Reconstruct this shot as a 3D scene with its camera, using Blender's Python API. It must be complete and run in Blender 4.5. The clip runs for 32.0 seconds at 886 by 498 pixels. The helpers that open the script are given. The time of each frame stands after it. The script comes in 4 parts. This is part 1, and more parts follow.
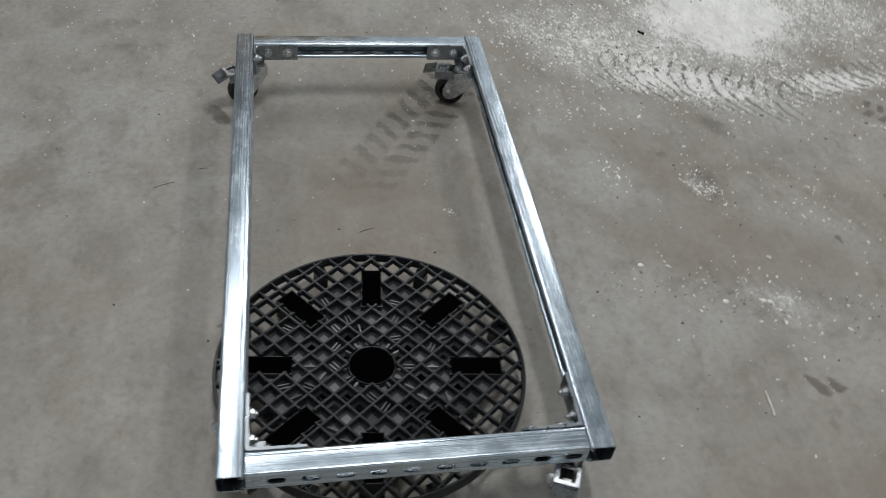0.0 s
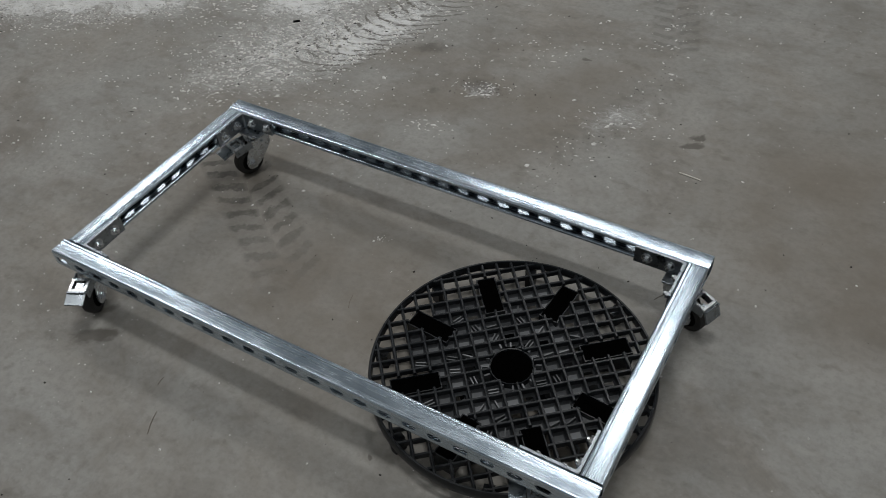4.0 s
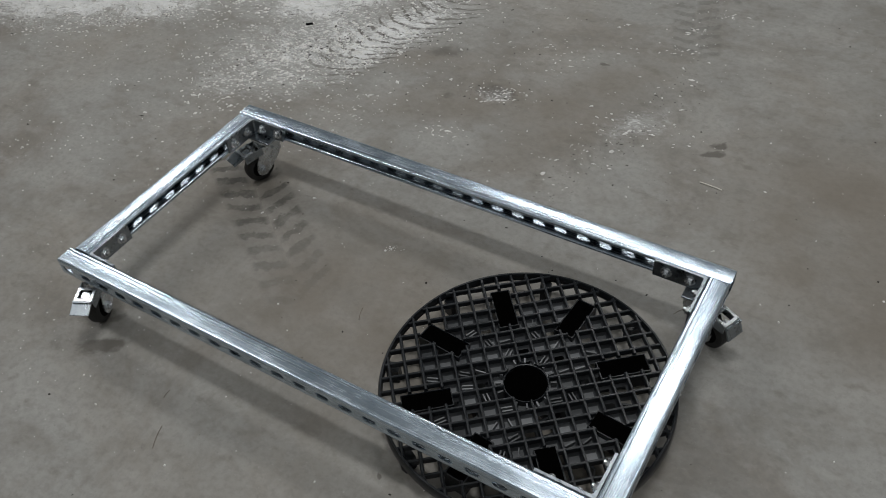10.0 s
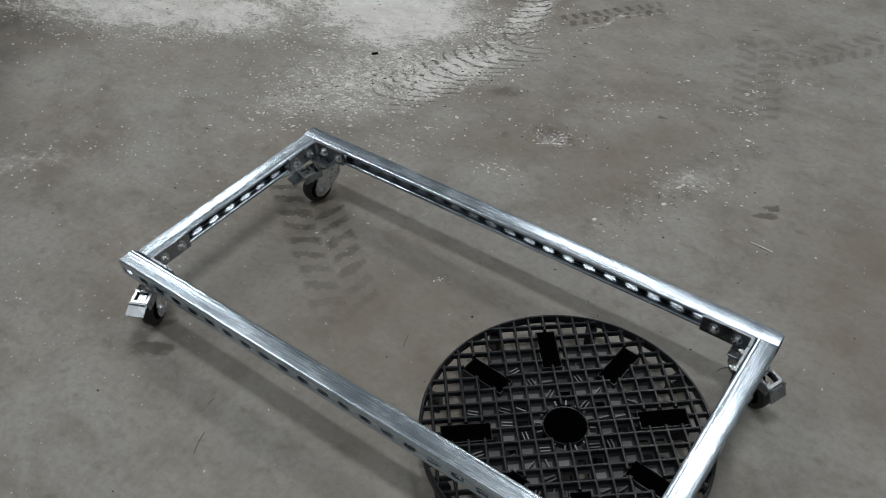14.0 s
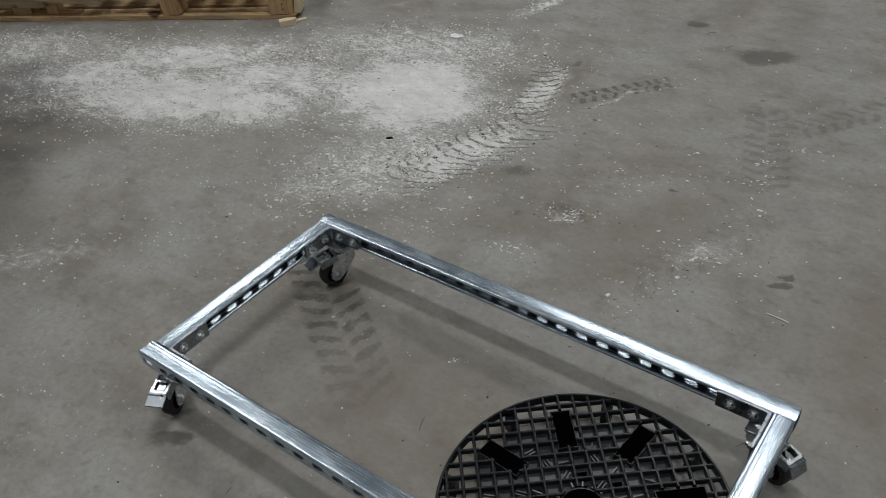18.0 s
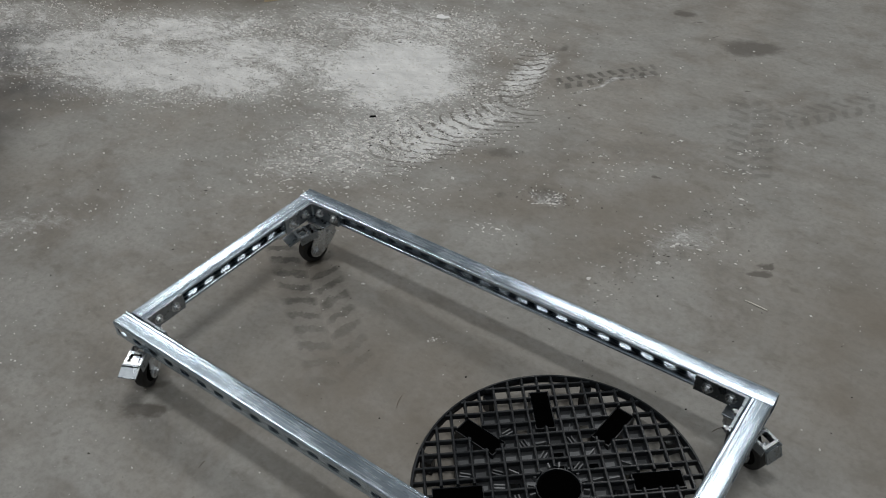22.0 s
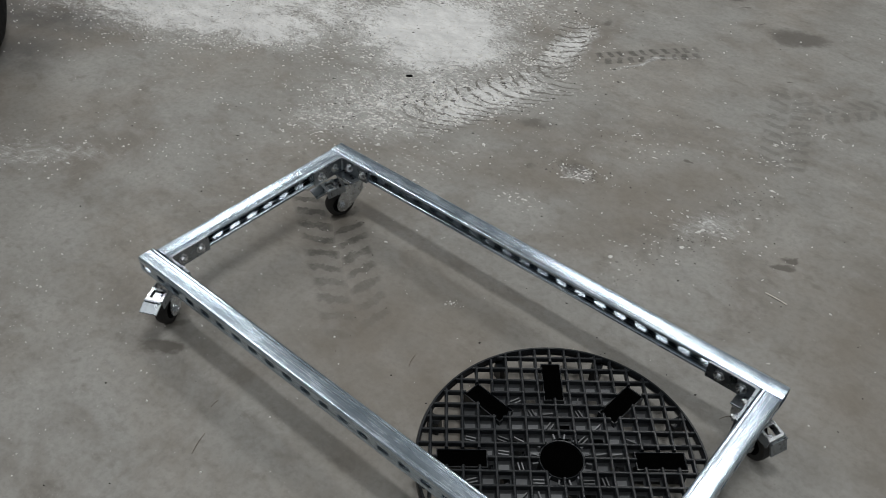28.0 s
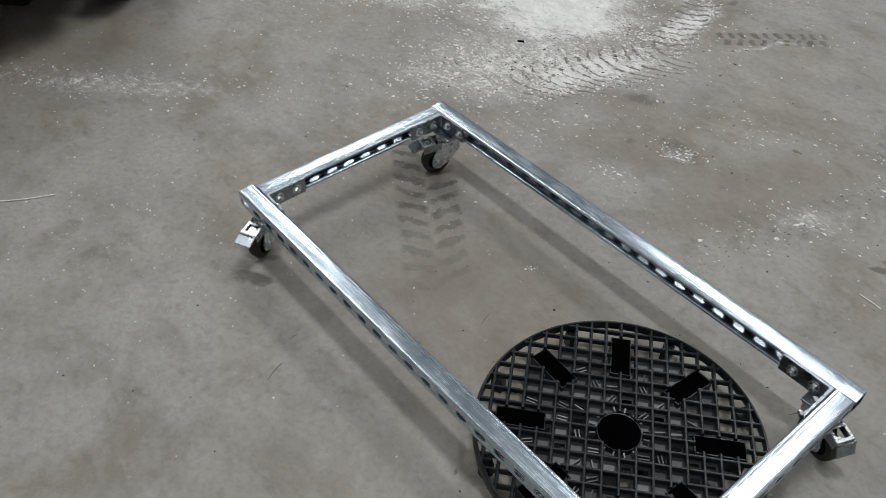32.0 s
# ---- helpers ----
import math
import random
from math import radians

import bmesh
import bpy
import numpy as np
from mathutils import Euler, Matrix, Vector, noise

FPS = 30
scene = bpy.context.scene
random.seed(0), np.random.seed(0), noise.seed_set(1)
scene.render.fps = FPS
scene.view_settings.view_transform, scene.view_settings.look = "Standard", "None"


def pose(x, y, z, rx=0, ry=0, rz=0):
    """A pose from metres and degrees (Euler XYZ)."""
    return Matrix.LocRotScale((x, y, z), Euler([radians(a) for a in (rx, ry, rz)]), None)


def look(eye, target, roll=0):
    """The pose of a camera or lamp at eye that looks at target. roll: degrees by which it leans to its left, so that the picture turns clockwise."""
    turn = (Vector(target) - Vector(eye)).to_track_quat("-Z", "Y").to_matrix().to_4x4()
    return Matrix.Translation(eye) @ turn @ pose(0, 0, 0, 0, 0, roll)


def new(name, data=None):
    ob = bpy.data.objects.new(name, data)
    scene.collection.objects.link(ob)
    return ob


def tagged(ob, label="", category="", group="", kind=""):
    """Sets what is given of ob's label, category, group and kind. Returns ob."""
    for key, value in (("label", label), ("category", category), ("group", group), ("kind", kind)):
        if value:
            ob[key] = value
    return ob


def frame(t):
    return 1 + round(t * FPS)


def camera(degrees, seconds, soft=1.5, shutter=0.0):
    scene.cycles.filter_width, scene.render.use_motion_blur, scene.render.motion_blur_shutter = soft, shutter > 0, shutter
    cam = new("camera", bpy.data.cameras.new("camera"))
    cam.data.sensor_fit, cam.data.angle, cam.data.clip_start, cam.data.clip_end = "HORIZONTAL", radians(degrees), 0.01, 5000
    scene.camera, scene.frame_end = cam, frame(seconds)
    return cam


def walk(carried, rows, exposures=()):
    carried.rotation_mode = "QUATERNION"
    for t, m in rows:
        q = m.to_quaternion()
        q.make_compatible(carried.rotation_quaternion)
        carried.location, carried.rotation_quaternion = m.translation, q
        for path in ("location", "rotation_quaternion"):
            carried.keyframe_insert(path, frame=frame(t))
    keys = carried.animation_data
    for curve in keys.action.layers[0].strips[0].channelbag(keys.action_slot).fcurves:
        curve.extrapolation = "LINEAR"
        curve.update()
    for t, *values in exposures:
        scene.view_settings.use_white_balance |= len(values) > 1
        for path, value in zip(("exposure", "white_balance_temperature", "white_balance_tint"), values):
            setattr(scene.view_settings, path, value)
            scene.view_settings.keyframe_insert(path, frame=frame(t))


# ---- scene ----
# ---- camera ----
cam = camera(55.63, 32.0, soft=0.55, shutter=0.35)
# t, eye, target, roll
PATH = [
    (0, (1.8787, 0.1349, 1.2648), (0.8324, 0.3854, 0.2196), 7.28),
    (0.5, (1.7999, -0.0153, 1.2961), (0.8502, 0.3079, 0.1809), 3.13),
    (1, (1.7169, -0.2656, 1.2955), (0.8708, 0.3672, 0.2307), 6.03),
    (1.5, (1.6045, -0.4472, 1.3607), (0.7513, 0.2305, 0.3298), 1.43),
    (2, (1.3899, -0.5210, 1.3418), (0.6085, 0.2642, 0.3305), -4.78),
    (2.5, (1.3322, -0.5728, 1.3788), (0.6702, 0.2630, 0.3237), -4.26),
    (3, (1.3584, -0.6191, 1.3625), (0.7386, 0.2301, 0.2926), -3.08),
    (3.5, (1.3922, -0.6310, 1.3717), (0.7952, 0.2414, 0.3075), -3.61),
    (5.5, (1.3869, -0.6108, 1.3615), (0.8225, 0.2833, 0.2975), -5.18),
    (6, (1.3845, -0.6096, 1.3625), (0.8185, 0.2778, 0.2938), -4.98),
    (6.5, (1.3818, -0.6184, 1.3636), (0.8063, 0.2625, 0.2946), -4.67),
    (7, (1.3743, -0.6066, 1.3787), (0.7853, 0.2650, 0.3094), -4.47),
    (7.5, (1.3740, -0.6145, 1.3856), (0.7819, 0.2582, 0.3188), -4.27),
    (8, (1.3689, -0.6137, 1.3799), (0.7766, 0.2654, 0.3185), -3.81),
    (8.5, (1.3600, -0.6168, 1.3829), (0.7623, 0.2658, 0.3275), -3.51),
    (9, (1.3563, -0.6123, 1.3854), (0.7491, 0.2657, 0.3317), -3.80),
    (9.5, (1.3657, -0.5890, 1.3795), (0.7598, 0.2835, 0.3204), -4.45),
    (10, (1.3678, -0.5837, 1.3562), (0.7666, 0.2864, 0.2925), -5.03),
    (10.5, (1.3724, -0.5918, 1.3583), (0.7867, 0.2760, 0.2841), -4.55),
    (11, (1.3479, -0.6492, 1.3608), (0.7578, 0.2225, 0.2922), -2.22),
    (11.5, (1.3411, -0.6480, 1.3661), (0.7320, 0.2234, 0.3079), -0.02),
    (12, (1.3363, -0.6490, 1.3697), (0.7172, 0.2300, 0.3237), 0.59),
    (12.5, (1.3453, -0.6418, 1.3675), (0.7158, 0.2387, 0.3290), 0.46),
    (13, (1.3394, -0.6284, 1.3710), (0.7090, 0.2483, 0.3299), -0.27),
    (13.5, (1.3492, -0.6294, 1.3752), (0.6968, 0.2422, 0.3433), -1.28),
    (14, (1.3370, -0.6281, 1.3807), (0.6738, 0.2497, 0.3611), -1.42),
    (14.5, (1.3425, -0.6349, 1.3881), (0.6595, 0.2444, 0.3829), -1.82),
    (15, (1.3558, -0.6277, 1.3984), (0.6395, 0.2416, 0.4078), -3.01),
    (15.5, (1.3652, -0.6200, 1.4020), (0.6326, 0.2517, 0.4256), -3.74),
    (17.5, (1.3771, -0.6058, 1.4113), (0.6256, 0.3012, 0.4826), -4.84),
    (18, (1.3724, -0.6061, 1.4135), (0.6208, 0.3086, 0.4924), -4.79),
    (18.5, (1.3698, -0.6081, 1.4165), (0.6160, 0.3126, 0.5032), -4.66),
    (19, (1.3658, -0.6075, 1.4162), (0.6114, 0.3200, 0.5104), -4.53),
    (19.5, (1.3577, -0.6005, 1.4118), (0.6014, 0.3307, 0.5112), -4.50),
    (20, (1.3460, -0.5968, 1.4086), (0.5866, 0.3350, 0.5113), -4.67),
    (20.5, (1.3305, -0.5986, 1.3998), (0.5695, 0.3343, 0.5050), -4.66),
    (21, (1.3383, -0.6138, 1.4089), (0.5909, 0.3222, 0.5059), -4.33),
    (21.5, (1.3545, -0.6233, 1.3950), (0.6228, 0.3111, 0.4776), -3.10),
    (22, (1.3648, -0.6136, 1.3859), (0.6521, 0.3138, 0.4467), -2.04),
    (22.5, (1.3612, -0.6218, 1.3823), (0.6661, 0.2987, 0.4233), -0.85),
    (23, (1.3611, -0.6318, 1.3829), (0.6716, 0.2742, 0.4063), -0.22),
    (23.5, (1.3520, -0.6365, 1.3881), (0.6624, 0.2575, 0.4006), 0.42),
    (24, (1.3575, -0.6297, 1.3889), (0.6570, 0.2556, 0.4012), 0.65),
    (24.5, (1.3544, -0.6168, 1.3902), (0.6493, 0.2642, 0.4020), 0.72),
    (25, (1.3631, -0.6206, 1.3939), (0.6508, 0.2588, 0.4094), 0.71),
    (25.5, (1.3696, -0.6178, 1.3881), (0.6543, 0.2599, 0.4043), 0.74),
    (27.5, (1.3679, -0.6196, 1.3855), (0.6481, 0.2534, 0.4007), 1.58),
    (28, (1.3645, -0.6229, 1.3902), (0.6472, 0.2494, 0.4030), 1.85),
    (28.5, (1.3698, -0.6324, 1.3878), (0.6514, 0.2397, 0.4012), 2.07),
    (29, (1.3853, -0.6394, 1.3903), (0.6662, 0.2279, 0.4001), 2.59),
    (29.2, (1.3255, -0.6593, 1.4122), (0.6447, 0.2171, 0.4030), 4.74),
    (29.3, (1.3435, -0.6576, 1.3897), (0.6265, 0.2062, 0.3948), 3.10),
    (29.4, (1.3480, -0.6770, 1.3910), (0.5637, 0.1462, 0.4126), 1.72),
    (29.5, (1.3426, -0.6510, 1.3712), (0.4494, 0.1027, 0.4308), -3.89),
    (29.6, (1.3453, -0.6520, 1.3899), (0.4315, 0.0954, 0.4646), -4.64),
    (29.8, (1.3537, -0.6387, 1.4012), (0.4386, 0.1212, 0.4873), -3.83),
    (30, (1.3809, -0.6230, 1.3986), (0.4875, 0.1566, 0.4799), -3.55),
    (30.5, (1.4116, -0.6064, 1.4106), (0.5961, 0.1797, 0.4272), 0.67),
    (31, (1.4311, -0.5966, 1.4022), (0.6202, 0.1652, 0.3961), 1.48),
    (31.5, (1.4283, -0.6091, 1.3925), (0.6187, 0.1286, 0.3676), 2.00),
    (32, (1.4289, -0.6124, 1.3971), (0.6040, 0.0991, 0.3658), 1.36),
]
EXPOSURES = [(0.0, 0.27), (1.0, 0.02), (2.0, 0.28), (3.0, -0.08), (6.0, -0.30), (8.0, -0.29), (9.0, -0.12), (10.0, -0.09), (11.0, -0.12), (13.0, -0.13), (14.0, -0.09), (15.0, 0.22), (16.5, 0.1), (18.0, -0.16), (19.0, -0.14), (20.0, -0.04), (21.0, -0.14), (23.0, -0.12), (24.0, 0.01), (25.0, -0.01), (28.0, 0.04), (29.2, 0.06), (29.5, 0.05), (29.8, 0.27), (30.2, 0.29), (31.0, 0.05), (32.0, 0.32)]
walk(cam, [(t, look(e, g, r)) for t, e, g, r in PATH], EXPOSURES)

# ---- world and lamps ----
L, W, TOP, S = 1.2192, 0.6096, 0.157, 0.0413      # frame length, width, top height, channel size
CEIL = 7.0
world = bpy.data.worlds.new("world")
scene.world = world
world.use_nodes = True
world.node_tree.nodes["Background"].inputs[0].default_value = (0.75, 0.85, 1.0, 1)
world.node_tree.nodes["Background"].inputs[1].default_value = 0.02
# x, y, turn, share of the power: rows of lamps under the roof, one of them nearly overhead
LAMPS = [(0.9, 0.72, 0, 1.7), (0.3, 4.8, 0, 1.1), (-1.9, 7.0, 0, 1.0), (-7.1, 4.8, 90, 1.5), (-5.1, 0.9, 0, 1.0), (-3.7, -1.2, 0, 1.0), (4.8, 4.0, 0, 0.8), (2.8, -3.6, 0, 0.8)]
LAMP_POWER = 68.0
for x, y, turn, share in LAMPS:
    data = bpy.data.lights.new("high_bay_light", "AREA")
    data.shape, data.size, data.size_y, data.energy = "RECTANGLE", 1.7, 0.9 if abs(x) > 3 or abs(y) > 6 else 0.5, LAMP_POWER * share
    data.color = (0.982, 0.987, 0.982)
    ob = new("high_bay_light", data)
    ob.matrix_world = pose(x, y, CEIL - 0.45, 0, 0, turn)

# ---- helpers for meshes ----


def link(name, bm, material, parent=None, smooth=False):
    me = bpy.data.meshes.new(name)
    bmesh.ops.recalc_face_normals(bm, faces=bm.faces[:])
    bm.to_mesh(me)
    bm.free()
    if smooth:
        me.shade_smooth()
        me.set_sharp_from_angle(angle=radians(40))
    for m in material if isinstance(material, (list, tuple)) else [material]:
        me.materials.append(m)
    ob = new(name, me)
    if parent:
        ob.parent = parent
    return ob


def part(name, bm, material, parent, label="", smooth=False):
    ob = link(name, bm, material, parent, smooth)
    if label:
        ob["label"] = label
    return ob


def thing(name, label, category, m=None, group="", kind=""):
    ob = new(name)
    ob.empty_display_size = 0.05
    if m is not None:
        ob.matrix_basis = m
    return tagged(ob, label, category, group, kind)


def box(bm, x0, y0, z0, x1, y1, z1, bevel=0.0, m=None):
    vs = [bm.verts.new((x, y, z)) for z in (z0, z1) for y in (y0, y1) for x in (x0, x1)]
    fs = [bm.faces.new([vs[i] for i in q]) for q in ((0, 2, 3, 1), (4, 5, 7, 6), (0, 1, 5, 4), (2, 6, 7, 3), (0, 4, 6, 2), (1, 3, 7, 5))]
    if bevel:
        es = list({e for f in fs for e in f.edges})
        got = bmesh.ops.bevel(bm, geom=es, offset=bevel, segments=2, affect="EDGES", profile=0.6)
        vs = list({v for f in got["faces"] for v in f.verts} | {v for v in vs if v.is_valid})
    if m is not None:
        bmesh.ops.transform(bm, matrix=m, verts=vs)
    return vs


def lathe(bm, profile, n=24, m=None, close=True, angle=2 * math.pi):
    """Turn (radius, height) pairs about z."""
    rings = []
    for k in range(n):
        a = angle * k / n
        rings.append([bm.verts.new((r * math.cos(a), r * math.sin(a), z)) for r, z in profile])
    for k in range(n):
        p, q = rings[k], rings[(k + 1) % n]
        for i in range(len(profile) - 1):
            bm.faces.new((p[i], q[i], q[i + 1], p[i + 1]))
    if close:
        for i in (0, -1):
            if profile[i][0] > 1e-6:
                bm.faces.new([r[i] for r in rings])
    if m is not None:
        bmesh.ops.transform(bm, matrix=m, verts=[v for r in rings for v in r])
    return rings


def prism(bm, pts, z0, z1, m=None):
    """A flat outline with thickness."""
    a = [bm.verts.new((x, y, z0)) for x, y in pts]
    b = [bm.verts.new((x, y, z1)) for x, y in pts]
    bm.faces.new(a[::-1])
    bm.faces.new(b)
    n = len(pts)
    for i in range(n):
        bm.faces.new((a[i], a[(i + 1) % n], b[(i + 1) % n], b[i]))
    if m is not None:
        bmesh.ops.transform(bm, matrix=m, verts=a + b)
    return a + b


def blob(bm, x, y, z, r, rng, flat=0.5, stretch=1.0, turn=None):
    """A small angular crumb."""
    vs, turn = [], rng.random() * 6.3 if turn is None else turn
    n = rng.choice((4, 5, 6))
    for k in range(n):
        a = 6.283 * k / n + rng.uniform(-0.3, 0.3)
        rr = r * rng.uniform(0.6, 1.15)
        px, py = rr * math.cos(a) * stretch, rr * math.sin(a)
        ca, sa = math.cos(turn), math.sin(turn)
        vs.append(bm.verts.new((x + px * ca - py * sa, y + px * sa + py * ca, z)))
    tops = [bm.verts.new((v.co.x * 0.45 + x * 0.55 + rng.uniform(-0.15, 0.15) * r, v.co.y * 0.45 + y * 0.55 + rng.uniform(-0.15, 0.15) * r, z + r * flat * rng.uniform(0.7, 1.2))) for v in vs]
    for k in range(n):
        bm.faces.new((vs[k], vs[(k + 1) % n], tops[(k + 1) % n], tops[k]))
    bm.faces.new(tops)


# ---- materials ----


class Mat:
    """A node material with short ways to add nodes."""

    def __init__(self, name):
        self.m = bpy.data.materials.new(name)
        self.m.use_nodes = True
        self.t = self.m.node_tree
        self.b = self.t.nodes["Principled BSDF"]
        self.coord = self.t.nodes.new("ShaderNodeTexCoord")

    def put(self, socket, value):
        s = self.b.inputs[socket]
        if isinstance(value, bpy.types.NodeSocket):
            self.t.links.new(value, s)
        else:
            s.default_value = value
        return self

    def node(self, kind, inputs=(), **props):
        n = self.t.nodes.new(kind)
        for k, v in props.items():
            setattr(n, k, v)
        for k, v in dict(inputs).items():
            if isinstance(v, bpy.types.NodeSocket):
                self.t.links.new(v, n.inputs[k])
            else:
                n.inputs[k].default_value = v
        return n

    def mapped(self, loc=(0, 0, 0), rot=(0, 0, 0), scale=(1, 1, 1), source="Object", kind="POINT", vector=None):
        n = self.node("ShaderNodeMapping", {"Location": loc, "Rotation": rot, "Scale": scale}, vector_type=kind)
        self.t.links.new(vector or self.coord.outputs[source], n.inputs["Vector"])
        return n.outputs[0]

    def warped(self, scale, amount, detail=4.0, vector=None):
        """Object coordinates pushed about by a noise."""
        n = self.node("ShaderNodeTexNoise", {"Scale": scale, "Detail": detail, "Roughness": 0.6})
        base = vector or self.coord.outputs["Object"]
        self.t.links.new(base, n.inputs["Vector"])
        off = self.node("ShaderNodeVectorMath", {0: n.outputs["Color"], 1: (0.5, 0.5, 0.5)}, operation="SUBTRACT").outputs[0]
        off = self.node("ShaderNodeVectorMath", {0: off, 1: (amount, amount, 0.0)}, operation="MULTIPLY").outputs[0]
        return self.node("ShaderNodeVectorMath", {0: base, 1: off}, operation="ADD").outputs[0]

    def noise(self, scale, detail=4.0, rough=0.6, vector=None, distortion=0.0, source="Object"):
        n = self.node("ShaderNodeTexNoise", {"Scale": scale, "Detail": detail, "Roughness": rough, "Distortion": distortion})
        self.t.links.new(vector if vector is not None else self.coord.outputs[source], n.inputs["Vector"])
        return n.outputs[0]

    def ramp(self, value, stops, mode="LINEAR"):
        n = self.node("ShaderNodeValToRGB", {"Fac": value})
        n.color_ramp.interpolation = mode
        while len(n.color_ramp.elements) < len(stops):
            n.color_ramp.elements.new(0.5)
        for e, (p, c) in zip(n.color_ramp.elements, stops):
            e.position = p
            e.color = (c, c, c, 1) if isinstance(c, (int, float)) else (*c, 1)
        return n.outputs[0]

    def math(self, op, a, b=0.0, c=0.0, clamp=False):
        n = self.node("ShaderNodeMath", {0: a, 1: b, 2: c}, operation=op, use_clamp=clamp)
        return n.outputs[0]

    def span(self, value, a, b, lo=0.0, hi=1.0):
        n = self.node("ShaderNodeMapRange", {"Value": value, "From Min": a, "From Max": b, "To Min": lo, "To Max": hi}, interpolation_type="SMOOTHSTEP")
        return n.outputs[0]

    def mix(self, fac, a, b, mode="MIX"):
        n = self.node("ShaderNodeMix", {0: fac, 6: a if isinstance(a, bpy.types.NodeSocket) else (*a, 1), 7: b if isinstance(b, bpy.types.NodeSocket) else (*b, 1)}, data_type="RGBA", blend_type=mode)
        return n.outputs[2]

    def bump(self, height, strength=0.3, distance=0.002, normal=None):
        n = self.node("ShaderNodeBump", {"Height": height, "Strength": strength, "Distance": distance})
        if normal is not None:
            self.t.links.new(normal, n.inputs["Normal"])
        self.b.inputs["Normal"].links and self.t.links.remove(self.b.inputs["Normal"].links[0])
        self.t.links.new(n.outputs[0], self.b.inputs["Normal"])
        return n.outputs[0]

    def spot(self, x, y, rx, ry, turn=0.0, inner=0.0, vector=None):
        """1 in the middle of an ellipse on the floor, 0 past its edge."""
        v = self.mapped((x, y, 0), (0, 0, radians(turn)), (rx, ry, 1), kind="TEXTURE", vector=vector)
        n = self.node("ShaderNodeVectorMath", {0: v}, operation="LENGTH")
        return self.span(n.outputs["Value"], 1.0, inner)


def galvanised(name="galvanised_steel", shade_level=1.0):
    """Zinc-coated strip: soft cloudy spangle, drawn marks along the length and dark scratches near the lips."""
    k = Mat(name)
    info = k.node("ShaderNodeObjectInfo")
    shift = k.node("ShaderNodeCombineXYZ", {0: k.math("MULTIPLY", info.outputs["Random"], 9.0)})
    here = k.node("ShaderNodeVectorMath", {0: k.coord.outputs["Object"], 1: shift.outputs[0]}, operation="ADD").outputs[0]

    def at(*scale):
        return k.node("ShaderNodeMapping", {"Vector": here, "Scale": scale}).outputs[0]
    streak = k.noise(3.0, 4, 0.55, at(0.8, 130, 130))
    cloud = k.noise(22, 6, 0.7, at(0.6, 1.0, 1.0))
    patch = k.noise(3.2, 4, 0.6, at(1.0, 12, 12))
    base = k.mix(k.ramp(cloud, [(0.34, 0.0), (0.68, 1.0)]), (0.50, 0.60, 0.69), (0.69, 0.79, 0.88))
    base = k.mix(k.ramp(streak, [(0.50, 0.0), (0.66, 0.6)]), base, (0.36, 0.43, 0.50))
    across = k.node("ShaderNodeSeparateXYZ", {0: k.coord.outputs["Object"]}).outputs[1]
    band = k.math("MAXIMUM", k.span(across, 0.020, 0.032), k.span(across, 0.015, 0.007, 0.0, 0.6))
    line = k.noise(4.0, 3, 0.6, at(0.7, 150, 150))
    lines = k.math("MULTIPLY", k.ramp(line, [(0.54, 0.0), (0.575, 1.0)]), k.ramp(k.noise(2.6, 4, 0.65, at(1.6, 26, 26)), [(0.42, 0.0), (0.52, 1.0)]))
    lines = k.math("MULTIPLY", lines, k.math("ADD", k.math("MULTIPLY", band, 0.8), 0.2))
    for place, half, rest in ((0.0325, 0.0011, 0.40), (0.0245, 0.0008, 0.50), (0.0075, 0.0006, 0.52)):
        drawn = k.span(k.math("ABSOLUTE", k.math("SUBTRACT", across, place)), half, half * 0.5)
        broken = k.ramp(k.noise(3.0, 4, 0.7, at(3.0, 8, 8)), [(rest, 0.0), (rest + 0.06, 1.0)])
        lines = k.math("MAXIMUM", lines, k.math("MULTIPLY", drawn, broken))
    rub = k.math("MULTIPLY", k.ramp(k.noise(40, 5, 0.75, at(0.5, 1.6, 1.6)), [(0.60, 0.0), (0.68, 1.0)]), k.ramp(patch, [(0.50, 0.0), (0.62, 0.7)]))
    mark = k.math("MAXIMUM", lines, k.math("MULTIPLY", rub, 0.6))
    base = k.mix(k.math("MULTIPLY", mark, 0.9 if shade_level == 1.0 else 0.3), base, (0.085, 0.10, 0.115))
    base = k.mix(1.0, base, (shade_level, shade_level, shade_level), "MULTIPLY")
    k.put("Base Color", base).put("Metallic", 0.96)
    rough = k.math("ADD", k.span(streak, 0.3, 0.7, 0.19, 0.29), k.span(cloud, 0.35, 0.75, -0.02, 0.06))
    k.put("Roughness", k.math("ADD", rough, k.math("MULTIPLY", mark, 0.2)))
    k.bump(k.math("ADD", streak, k.math("MULTIPLY", cloud, 0.4)), 0.02, 0.0004)
    k.put("Anisotropic", 0.25).put("Tangent", k.node("ShaderNodeTangent", direction_type="RADIAL", axis="X").outputs[0])
    return k.m


def plated(name, tint=(0.62, 0.65, 0.68), rough=0.24):
    k = Mat(name)
    n = k.noise(60, 4, 0.6)
    base = k.mix(k.ramp(n, [(0.35, 0.0), (0.7, 1.0)]), tuple(c * 0.72 for c in tint), tint)
    k.put("Base Color", base).put("Metallic", 1.0).put("Roughness", k.span(n, 0.3, 0.7, rough - 0.06, rough + 0.1))
    k.bump(k.noise(220, 3), 0.12, 0.0004)
    return k.m


